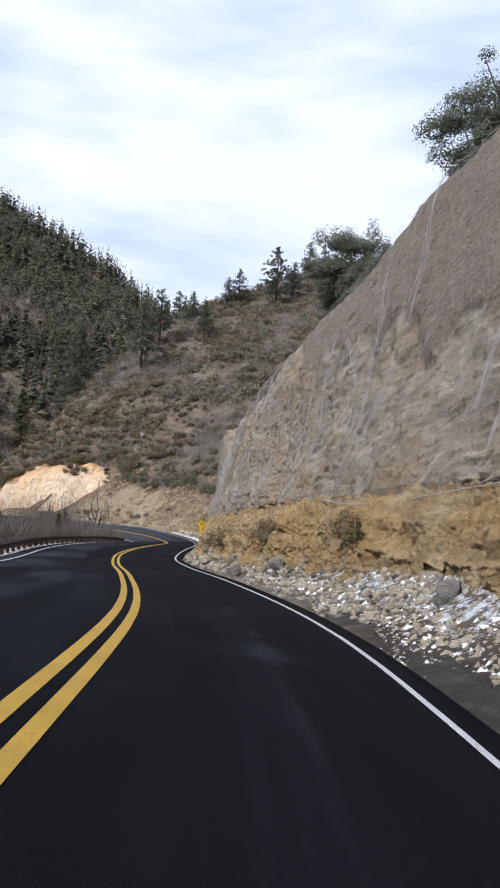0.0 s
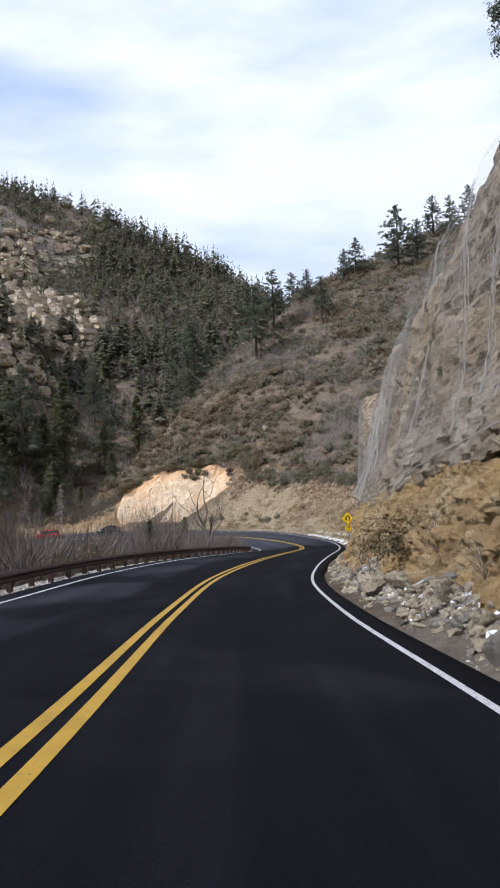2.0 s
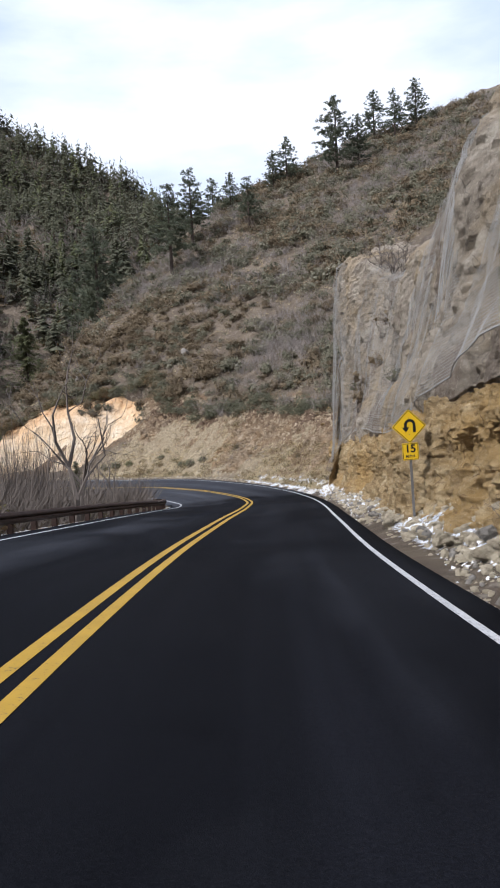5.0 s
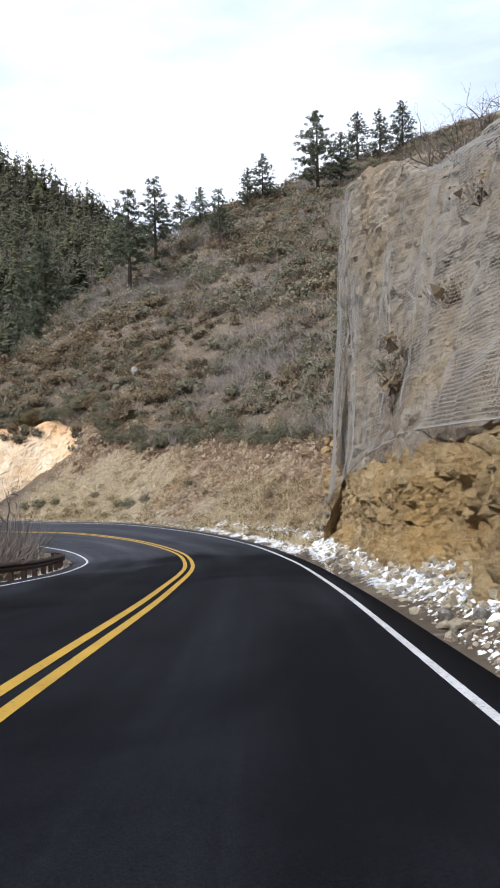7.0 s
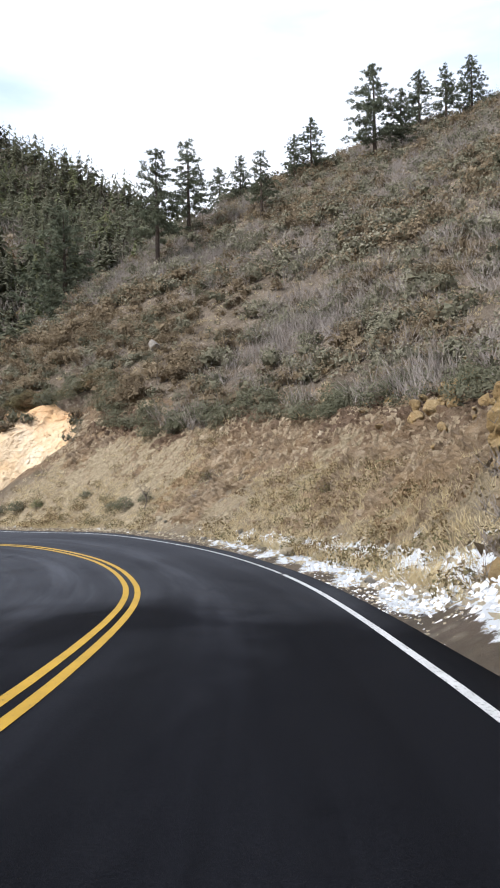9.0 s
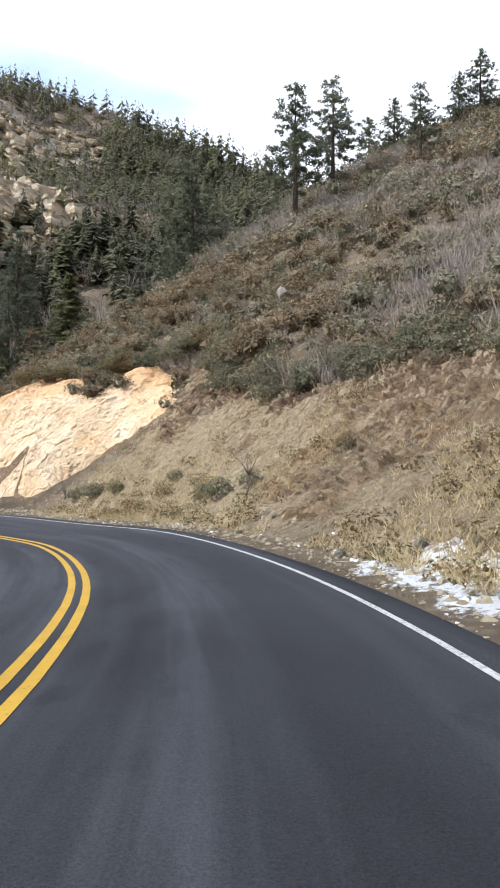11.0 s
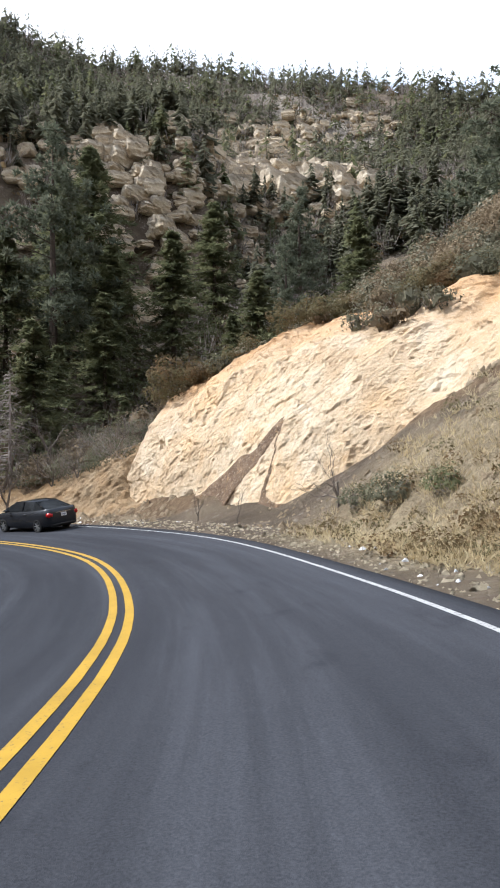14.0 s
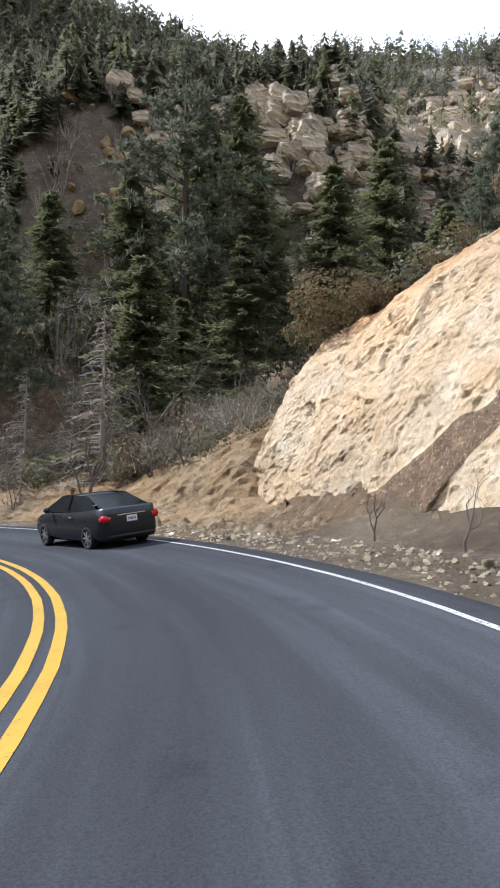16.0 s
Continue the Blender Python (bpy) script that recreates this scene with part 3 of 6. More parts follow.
def face(name, mat, s0, s1, ds, profile, dv, amp, label, flute=0.0, stony=0.0, scree=None, swell=1.0, coarse=1.0, tall=1.0, chips=1.0):
    """A displaced rock face. profile(s) gives rows of d and height from toe to top."""
    ss = np.arange(s0, s1 + 1e-6, ds)
    n = int(dv)
    verts = np.empty((len(ss), n, 3))
    lift = np.empty((len(ss), n))
    for k, s in enumerate(ss):
        pts = np.array(profile(s), float)
        run = np.r_[0, np.cumsum(np.hypot(*np.diff(pts, axis=0).T))]
        q = np.linspace(0, run[-1], n)
        d, h = np.interp(q, run, pts[:, 0]), np.interp(q, run, pts[:, 1])
        w = on_road(np.full(n, s), d)
        w[:, 2] += h
        verts[k] = w
        lift[k] = h
    v = verts.reshape(-1, 3)
    du, dw = np.gradient(verts, axis=0).reshape(-1, 3), np.gradient(verts, axis=1).reshape(-1, 3)
    nrm = np.cross(dw, du)
    nrm /= np.linalg.norm(nrm, axis=1)[:, None] + 1e-9
    out = np.stack([np.interp(np.repeat(ss, n), S, ACROSS[:, k]) for k in range(2)] + [np.zeros(len(v))], 1)
    nrm *= -np.sign((nrm * out).sum(1))[:, None]
    q = v + 0.28 * np.stack([fbm(v, 0.55, 3, 70 + k) for k in range(3)], 1)
    w = swell * (0.45 * fbm(v * (1, 1, 0.6), 4.5, 3, 21) + 0.20 * (ridged(v * (1, 1, 0.7), 1.5, 3, 33) - 0.5))
    w = w + coarse * 0.24 * chipped(q * (1, 1, 0.8), 1.4, 7, 0.7) + chips * (0.15 * chipped(q * (1, 1, 0.9 * tall), 0.55, 8, 0.8) + 0.085 * chipped(q * (1, 1, tall), 0.25, 9) + 0.05 * fbm(v, 0.2, 2, 39))
    w = w + flute * (ridged(v * (1, 1, 0.22), 1.5, 3, 51) - 0.5) + stony * (0.16 * pebbles(v * (1, 1, 1.2), 0.52, 13) + 0.12 * pebbles(v, 0.27, 15) - 0.14)
    dirt = scree(np.repeat(ss, n), lift.ravel()) if scree else np.zeros(len(v))
    w = w * (1 - 0.8 * dirt) + dirt * (0.25 + 0.08 * pebbles(v, 0.4, 17))
    v = v + nrm * (w * amp)[:, None]
    me = mesh_of(name, v, grid_faces(len(ss), n)[:, ::-1], mat, False)
    a = me.attributes.new("layer", "FLOAT", "POINT")
    a.data.foreach_set("value", np.tile(np.linspace(0, 1, n), len(ss)).astype(np.float32))
    a = me.attributes.new("scree", "FLOAT", "POINT")
    a.data.foreach_set("value", dirt.astype(np.float32))
    tagged(new(name, me), label, "rock face", kind="structure")
    return v.reshape(len(ss), n, 3), nrm.reshape(len(ss), n, 3)


def low_profile(s):
    toe, f = cliff_toe(s), net_foot(s)
    w, k = f - toe, smooth(s, 60, 80)
    return [(toe - 0.35, -0.5), (toe - 0.1, 0.45), (toe + 0.15, 0.9), (toe + 0.25 + 0.12 * k, 1.25), (toe + 0.25 + 0.10 * k, 1.55), (toe + 0.3 - 0.1 * k + 0.15 * w, 1.75), (toe + 0.05 + 0.35 * w, 2.4), (f - 0.25, 2.95), (f + 0.05, 3.4), (f + 0.6, 3.6), (f + 0.8, 4.2)]


def high_profile(s):
    f, h, t = net_foot(s), net_head(s), cliff_top(s)
    return [(f + 0.7, 2.9), (f - 0.05, 3.3), (f + 0.1, 4.2), (f + 0.35 * (h - f), 0.5 * t), (f + 0.7 * (h - f), 0.8 * t), (h, t), (h + 1.2, t + 0.3), (h + 4, t + 1.2)]


def high_soil(s, h):
    """Dark weathered soil: the head of the first stretch, and stains on the pillar."""
    p = np.stack([s, 0 * s, h], 1)
    wob = fbm(p, 3.5, 4, 141)
    head = smooth(h - ramp(s, [-34, 20, 30, 40], [7.6, 8.2, 9.2, 13.0]) + 1.3 * wob, -0.4, 0.5) * (1 - smooth(s, 36, 46))
    stain = smooth(fbm(p * (1, 1, 0.6), 2.4, 4, 143) - 0.34, 0, 0.22) * smooth(s, 40, 60)
    return np.clip(np.maximum(0.85 * head, 0.62 * stain), 0, 1)


def end_profile(s):
    t, toe = ramp(s, [97, 98.5, 100, 102, 107], [14.6, 11.0, 7.5, 6.0, 5.0]), cliff_toe(s)
    k = (s - 97) * 0.75
    return [(toe - 0.5 + k, -0.4), (toe + 0.1 + k, 1.5), (toe + 0.7 + k, t * 0.5), (toe + 1.3 + k, t), (toe + 4 + k, t + 0.6)]


def cut_profile(s):
    xs = [148, 152, 156, 160, 164, 165.4, 166.2, 166.9]
    k = 1 - smooth(s, 150, 157)
    e = ramp(s, xs, [19.5, 20.6, 19.5, 16.4, 13.4, 12.4, 11.8, 11.4])
    t = ramp(s, xs, [10.0, 11.9, 11.6, 10.3, 7.8, 6.9, 4.6, 0.4])
    t = t + (0.30 * np.sin(s * 1.1) + 0.12 * np.sin(s * 2.9 + 1)) * (1 - smooth(s, 163, 165))
    t = t - 1.2 * np.exp(-((s - 155.9) / 1.1) ** 2)
    toe = 8.6
    w = e - toe
    pts = [(toe - 0.3, -0.6), (toe + 0.2, 0.3), (toe + 0.17 * w, 0.39 * t), (toe + 0.42 * w, 0.74 * t), (toe + 0.8 * w, 0.95 * t), (e, t), (e + 1.6, t + 0.7)]
    return [(d + 2.4 * k, h - 1.0 * k) for d, h in pts]


def cut_scree(s, h):
    """Where brown debris lies on the cutting: a chute between two ribs, and the foot."""
    wob = 0.25 * np.sin(s * 2.3) + 0.15 * np.sin(s * 5.1 + h)
    up = ramp(s, [150.4, 151.8, 153.4, 155, 156.6, 156.9, 158.3, 160.5, 163, 166], [5.0, 2.7, 1.2, 0.7, 0.9, 4.6, 3.1, 1.6, -0.1, -0.4])
    low = ramp(s, [156.6, 156.9, 157.5, 158.5, 159.1, 159.3], [-9, 4.1, 2.7, 1.5, 0.4, -9])
    foot = ramp(s, [150, 156, 159], [-9, 0.7, 0.4])
    chute = smooth(up + wob * 0.5 - h, -0.1, 0.25)
    rib = smooth(low - h, -0.1, 0.2) * smooth(h - foot, -0.1, 0.2) * (s > 156.6) * (s < 159.3)
    crease = 0.45 * smooth(0.35 - np.abs(h - (4.4 + (156.8 - s) * 1.25)), 0, 0.35) * (s < 157) * (s > 153.6)
    return np.clip(np.maximum(chute * (1 - rib), crease), 0, 1)


def bank_profile(s):
    t = ramp(s, [164.0, 165.3, 166.3, 168, 171, 176, 182], [0.7, 2.0, 4.4, 3.4, 2.7, 2.2, 1.6])
    toe = ramp(s, [165.5, 168, 182], [7.9, 7.2, 6.9])
    return [(toe - 0.6, -0.4), (toe, 0.25), (toe + 0.7, 0.7), (toe + 1.3, 0.55 * t), (toe + 2.2, 0.8 * t), (toe + 3.2, t), (toe + 5, t + 0.4)]


# ---- leaves, twigs, shrubs ----
def tufts(rng, centres, size, per, flat=0.6):
    """Loose narrow triangles round the centres."""
    c = np.repeat(np.asarray(centres, float), per, axis=0)
    n = len(c)
    a = rng.normal(size=(n, 3)) * (1, 1, flat)
    a /= np.linalg.norm(a, axis=1)[:, None]
    b = np.cross(a, rng.normal(size=(n, 3)))
    b /= np.linalg.norm(b, axis=1)[:, None] + 1e-9
    z = size * rng.uniform(0.6, 1.3, (n, 1))
    off = rng.normal(size=(n, 3)) * size * 0.45
    v = np.stack([c + off - a * z * 0.5 - b * z * 0.22, c + off + a * z * 0.7, c + off - a * z * 0.4 + b * z * 0.28], 1)
    return v.reshape(-1, 3)


def tri_faces(n):
    return np.arange(n).reshape(-1, 3)


def shell_leaves(rng, c, nrm, size):
    """Leaf triangles at c that face along nrm, roughly."""
    n = len(c)
    nrm = nrm + rng.normal(size=(n, 3)) * 0.38
    nrm /= np.linalg.norm(nrm, axis=1)[:, None]
    a = np.cross(nrm, rng.normal(size=(n, 3)))
    a /= np.linalg.norm(a, axis=1)[:, None] + 1e-9
    b = np.cross(nrm, a)
    z = size * rng.uniform(0.6, 1.3, (n, 1))
    return np.stack([c - a * z * 0.6 - b * z * 0.4, c + a * z * 0.7, c - a * z * 0.3 + b * z * 0.6], 1).reshape(-1, 3)


def shrub_cloud(rng, places, radii, heights, leaf, per, shell=0.75):
    """Leaf triangles for many shrubs at once: lumpy domes of leaves."""
    out = []
    for p, r, h in zip(places, radii, heights):
        n = max(10, int(per * r * r * 1.6))
        u = rng.normal(size=(n, 3))
        u[:, 2] = np.abs(u[:, 2]) - 0.25
        u /= np.linalg.norm(u, axis=1)[:, None]
        lump = 1 + 0.24 * np.sin(u[:, :1] * 5 + p[0] * 3) * np.cos(u[:, 1:2] * 4 + p[1] * 2) + 0.10 * np.sin(u[:, 2:] * 9 + p[0])
        rad = rng.uniform(shell, 1.0, (n, 1)) ** 0.5 * lump
        c = p + u * rad * (r, r, h * 0.62) + (0, 0, h * 0.25)
        c[:, 2] = np.maximum(c[:, 2], p[2] - 0.15)
        out.append(shell_leaves(rng, c, u * (1, 1, 1.2) + (0, 0, 0.25), leaf * (0.7 + 0.3 * r)))
    return np.concatenate(out)


def solid_shrubs(rng, places, radii, heights, leaf, per):
    """Shrubs that hide what lies behind them: a rough dark heart of large leaves in a shell of small ones. Also a tone for each shrub."""
    verts, tone = [], []
    for p, r, h in zip(places, radii, heights):
        lobes = rng.normal(size=(4, 3)) * (0.42 * r, 0.42 * r, 0.12 * h) + (0, 0, 0.36 * h)
        size = rng.uniform(0.5, 0.85, 4)
        n = max(14, int(per * r * r))
        k = rng.integers(0, 4, n)
        u = rng.normal(size=(n, 3))
        u[:, 2] = np.abs(u[:, 2]) - 0.35
        u /= np.linalg.norm(u, axis=1)[:, None]
        c = p + lobes[k] + u * (size[k] * rng.uniform(0.86, 1.06, n))[:, None] * (r, r, 0.62 * h)
        c[:, 2] = np.maximum(c[:, 2], p[2] - 0.3)
        shade = rng.random()
        v = shell_leaves(rng, c, u + (0, 0, 0.25), leaf * (0.75 + 0.25 * r))
        m = max(6, n // 7)
        w = rng.normal(size=(m, 3))
        w /= np.linalg.norm(w, axis=1)[:, None]
        q = p + lobes[rng.integers(0, 4, m)] * (0.8, 0.8, 0.8) + w * (0.36 * r, 0.36 * r, 0.22 * h)
        core = shell_leaves(rng, q, w, 0.42 * r)
        verts += [v, core]
        tone += [np.clip(shade + 0.2 * rng.normal(size=n), 0, 1).repeat(3), np.full(3 * m, 0.5 * shade)]
    return np.concatenate(verts), np.concatenate(tone)


def toned(ob, tone):
    a = ob.data.attributes.new("tone", "FLOAT", "POINT")
    a.data.foreach_set("value", tone.astype(np.float32))
    return ob


def twig_cloud(rng, places, heights, per, spread=0.6, width=0.018):
    """Bare upright twigs that fork, as thin slivers."""
    out = []
    for p, h in zip(places, heights):
        n = per
        lean = rng.normal(size=(n, 3)) * (spread, spread, 0)
        lean[:, 2] = 1
        lean /= np.linalg.norm(lean, axis=1)[:, None]
        foot = p + rng.normal(size=(n, 3)) * (0.22 * h * spread, 0.22 * h * spread, 0) + lean * h * rng.uniform(0, 0.45, (n, 1))
        tip = foot + lean * h * rng.uniform(0.3, 0.6, (n, 1)) + rng.normal(size=(n, 3)) * 0.07 * h
        side = np.cross(lean, rng.normal(size=(n, 3)))
        side /= np.linalg.norm(side, axis=1)[:, None] + 1e-9
        out.append(np.stack([foot - side * width, tip, foot + side * width], 1).reshape(-1, 3))
    return np.concatenate(out)


def stuff(name, verts, mat, label, category):
    return tagged(new(name, mesh_of(name, verts, tri_faces(len(verts)), mat)), label, category, kind="stuff")


# ---- trees ----
def conifer_crown(rng, height, width, whorls, arms, clumps, size, bare=0.12, droop=0.25, ragged=0.3, per=3, taper=0.8, lift=0.0, gaps=0.75):
    """Boughs of flat needle sprays round the stem."""
    out = []
    for k in range(whorls * arms):
        f = rng.random() ** 0.85
        z = height * (bare + (1 - bare) * f)
        a = rng.uniform(0, 2 * math.pi)
        full = math.sin(a * 2 + z * 0.55 + height) * math.cos(a * 3 - z * 1.3) + 0.6 * math.sin(a + z * 2.1)
        if full < -0.35 - 0.5 * f and rng.random() < gaps:
            continue
        r = width * (1 - f) ** taper * (0.6 + 0.4 * min(1, f / 0.12)) * rng.uniform(1 - ragged, 1 + ragged * 0.5) * (0.86 + 0.26 * full) + 0.15
        t = (np.arange(clumps) + rng.uniform(0.3, 1.0, clumps)) / clumps
        t = np.repeat(t[t > lift], per)
        n = len(t)
        way = np.array([math.cos(a), math.sin(a), 0])
        side = np.array([-way[1], way[0], 0])
        c = way * r * t[:, None] + (0, 0, z) - np.array([0, 0, 1]) * (droop * r * t - 0.10 * r * t * t)[:, None] + rng.normal(size=(n, 3)) * size * (0.35, 0.35, 0.18)
        ang = rng.normal(0, 0.8, n)
        d = way * np.cos(ang)[:, None] + side * np.sin(ang)[:, None] + np.array([0, 0, 1]) * rng.normal(-0.1, 0.28, n)[:, None]
        w = np.cross(d, (0, 0, 1)) + rng.normal(size=(n, 3)) * 0.25
        ln = size * rng.uniform(0.7, 1.4, (n, 1))
        out.append(np.stack([c - w * ln * 0.20, c + d * ln, c + w * ln * 0.20], 1).reshape(-1, 3))
    return np.concatenate(out)


def pine_crown(rng, height, width, bare, boughs, needles):
    """A ponderosa's open crown: needle clumps towards the ends of upturned boughs."""
    out = []
    for k in range(boughs):
        f = (k + rng.random()) / boughs
        z = height * (bare + (0.97 - bare) * f)
        reach = width * (0.62 + 0.38 * math.sin(math.pi * min(1, f * 1.1 + 0.12))) * (1 - f) ** 0.42 * rng.uniform(0.55, 1.1) + 0.25
        a = rng.uniform(0, 2 * math.pi)
        way = np.array([math.cos(a), math.sin(a), 0.0])
        for t in np.linspace(1.0, 0.3, max(2, int(reach * 2.3))):
            c = way * reach * t + (0, 0, z + 0.10 * reach * t * t + rng.normal() * 0.12) + rng.normal(size=3) * 0.22
            rad = rng.uniform(0.30, 0.56)
            u = rng.normal(size=(needles, 3)) * (1, 1, 0.7) + (0, 0, 0.25)
            u /= np.linalg.norm(u, axis=1)[:, None]
            side = np.cross(u, rng.normal(size=(needles, 3)))
            side /= np.linalg.norm(side, axis=1)[:, None] + 1e-9
            root, tip = c + u * rad * 0.25, c + u * rad * rng.uniform(0.75, 1.2, (needles, 1))
            out.append(np.stack([root - side * 0.065, tip, root + side * 0.065], 1).reshape(-1, 3))
    return np.concatenate(out)


def layered_crown(rng, whorls, arms, width, bare):
    """A light crown of one metre: flat boughs as kites round the stem."""
    out = []
    for k in range(whorls):
        f = (k + rng.uniform(0.1, 0.9)) / whorls
        for a in rng.uniform(0, 2 * math.pi, arms):
            f = min(0.99, rng.random() ** 0.9)
            z, r = bare + (1 - bare) * f, width * (1 - f) ** 0.78 * rng.uniform(0.45, 1.15) + 0.02
            rr, w = r * rng.uniform(0.5, 1.2), r * rng.uniform(0.14, 0.30) + 0.010
            c, s = math.cos(a), math.sin(a)
            q = [np.array([c * x - s * y, s * x + c * y, z + h]) for x, y, h in ((0, 0, 0.03), (rr * 0.6, -w, -0.25 * rr), (rr, 0, -0.3 * rr - rng.uniform(0, 0.02)), (rr * 0.6, w, -0.25 * rr + rng.uniform(-0.02, 0.02)))]
            out += [q[0], q[1], q[2], q[0], q[2], q[3]]
    out += [np.array([-0.012, 0, 0.93]), np.array([0.012, 0, 0.93]), np.array([0, 0, 1.02])]
    return np.array(out)


def conifer_kind(seed, height, width, whorls, arms, clumps, size, mat, **kw):
    rng = np.random.default_rng(seed)
    v = pine_crown(rng, height, width, kw["bare"], whorls, clumps) if mat is NEEDLE else conifer_crown(rng, height, width, whorls, arms, clumps, size, **kw)
    crown = mesh_of("crown", v, tri_faces(len(v)), mat)
    bm = bmesh.new()
    tube(bm, [(0, 0, -0.8), (0.04, 0, height * 0.3), (0, 0.05, height * 0.65), (0, 0, height * 0.97)],
         [height * 0.016 + 0.05, height * 0.012 + 0.03, height * 0.007 + 0.02, 0.012], 7)
    for k in range(10):
        a, z, r = rng.uniform(0, 6.28), height * rng.uniform(0.1, 0.75), width * rng.uniform(0.4, 0.8)
        tube(bm, [(0, 0, z), (math.cos(a) * r, math.sin(a) * r, z + 0.1 * r)], [0.04, 0.01], 4)
    trunk = bpy.data.meshes.new("trunk")
    bm.to_mesh(trunk)
    bm.free()
    trunk.materials.append(BARK)
    return trunk, crown


def plant(name, meshes, x, y, z, scale, turn, label, category, group, lean=0, wide=1.0):
    ob = thing(name, label, category, group=group)
    ob.matrix_world = pose(x, y, z, lean, 0, turn) @ Matrix.Diagonal((scale * wide, scale * wide, scale, 1))
    for part_name, me in meshes:
        piece(part_name, me, ob)
    return ob


def bare_tree_mesh(seed, height, forks=5, spread=0.5, thick=0.06):
    """Trunk and limbs of a leafless tree, two meshes."""
    rng = np.random.default_rng(seed)
    trunk, limbs = bmesh.new(), bmesh.new()

    def grow(bm, p, way, length, r, level):
        a = p + way * length * 0.5 + Vector(rng.normal(size=3)) * length * 0.06
        b = p + way * length + Vector(rng.normal(size=3)) * length * 0.08
        tube(bm, [p, a, b], [r, r * 0.8, r * 0.55], 5 if level < 2 else 3)
        if level >= forks:
            return
        for _ in range(2 if level else 3):
            w = (way + Vector(rng.normal(size=3)) * spread + Vector((0, 0, 0.12))).normalized()
            grow(limbs, b if rng.random() < 0.6 else a, w, length * rng.uniform(0.55, 0.85), r * 0.55, level + 1)

    grow(trunk, Vector((0, 0, -0.5)), Vector((0, 0, 1)), height * 0.32, thick * height * 0.2 + 0.03, 0)
    made = []
    for nm, bm in (("trunk", trunk), ("bare_crown", limbs)):
        me = bpy.data.meshes.new(nm)
        bm.to_mesh(me)
        bm.free()
        me.materials.append(THICKET)
        made.append((nm, me))
    return made


make_ground()
make_road()
LOW, _ = face("rock_face_low", OCHRE, -34, 99, 0.105, low_profile, 66, 0.9, "ochre broken rock under the netting, crumbling over the verge", stony=0.8, coarse=0.75)
HIGH, HN = face("rock_face_high", CLIFF, -34, 97.8, 0.2, high_profile, 96, 0.95, "pale tan rock face hung with wire netting", scree=high_soil, coarse=0.6, chips=0.8, swell=1.3)
face("rock_face_end", OCHRE, 96.8, 107, 0.25, end_profile, 40, 1.0, "ochre rock shoulder at the end of the netting", stony=0.8)
face("rock_face_cut", PALE, 149.4, 166.9, 0.085, cut_profile, 160, 0.42, "sunlit cream and orange rock of a road cutting", flute=0.5, scree=cut_scree, swell=1.1, coarse=0.8, tall=0.7, chips=0.85)
face("rock_face_bank", EARTH, 164.0, 182, 0.2, bank_profile, 36, 0.6, "low ochre bank of earth and rock past the cutting", stony=0.1, coarse=0.5, swell=1.4)


BANKROCK = rock_material("bank_rock", (0.125, 0.086, 0.052), (0.238, 0.172, 0.108), (0.41, 0.33, 0.23), (0.058, 0.038, 0.024), (1, 1, 1), (0.27, 0.178, 0.092), (0.098, 0.058, 0.036), ((0.150, 0.114, 0.070), (0.285, 0.226, 0.142), (0.44, 0.365, 0.245)), 0.25)


def make_bank():
    """The crumbling bank under the brush: broken rock and earth above, straw-grown scree below."""
    ss, n = np.arange(98.5, 150.6, 0.13), 118
    lo = ramp(ss, [98, 112, 128, 150], [6.5, 6.6, 6.3, 7.6])
    hi = ramp(ss, [97, 112, 128, 140, 150, 151], [14.2, 17.1, 19.1, 18.1, 19.6, 19.0])
    q = np.linspace(0, 1, n)
    d = lo[:, None] + (hi - lo)[:, None] * q[None]
    v = on_road(np.repeat(ss, n), d.ravel())
    v[:, 2] = ground_z(v[:, 0], v[:, 1])
    up, far = np.tile(q, len(ss)), np.repeat(ss, n)
    out = np.stack([-np.interp(far, S, ACROSS[:, k]) for k in range(2)] + [np.full(len(v), 1.1)], 1)
    out /= np.linalg.norm(out, axis=1)[:, None]
    # gullies run down the slope, so the noise is drawn out up and down it
    along_slope = np.stack([far, 0.3 * d.ravel(), 0 * far], 1)
    rocky = smooth(0.9 * up + 0.55 * fbm(along_slope, 3.5, 4, 151) + 0.25 * fbm(v, 1.2, 3, 153), 0.14, 0.50)
    warp = v + 0.25 * np.stack([fbm(v, 0.5, 3, 160 + k) for k in range(3)], 1)
    w = 0.16 * chipped(warp, 0.95, 155, 0.8) + 0.13 * chipped(warp, 0.45, 156, 0.9) + 0.07 * chipped(warp, 0.22, 157)
    w = 0.06 + w * (0.35 + 1.25 * rocky) + 0.30 * (ridged(along_slope, 2.2, 3, 158) - 0.55) * (0.4 + 0.6 * up) + 0.05 * fbm(v, 0.4, 3, 159)
    fade = smooth(up, 0.0, 0.06) * (1 - smooth(up, 0.95, 1.0)) * smooth(far, 98.5, 100) * (1 - smooth(far, 148.5, 150.5))
    v = v + out * (w * fade - 0.25 * (1 - fade))[:, None]
    me = mesh_of("rock_face_slope", v, grid_faces(len(ss), n)[:, ::-1], BANKROCK, False)
    for name, val in (("layer", np.clip(1.12 * up + 0.22 * fbm(along_slope, 5, 3, 162), 0, 1.2)), ("scree", np.clip(1 - rocky + 0.2 * fbm(v, 0.9, 3, 161), 0, 1))):
        me.attributes.new(name, "FLOAT", "POINT").data.foreach_set("value", val.astype(np.float32))
    tagged(new("rock_face_slope", me), "crumbling brown bank of earth, broken rock and straw", "bank", kind="structure")


make_bank()


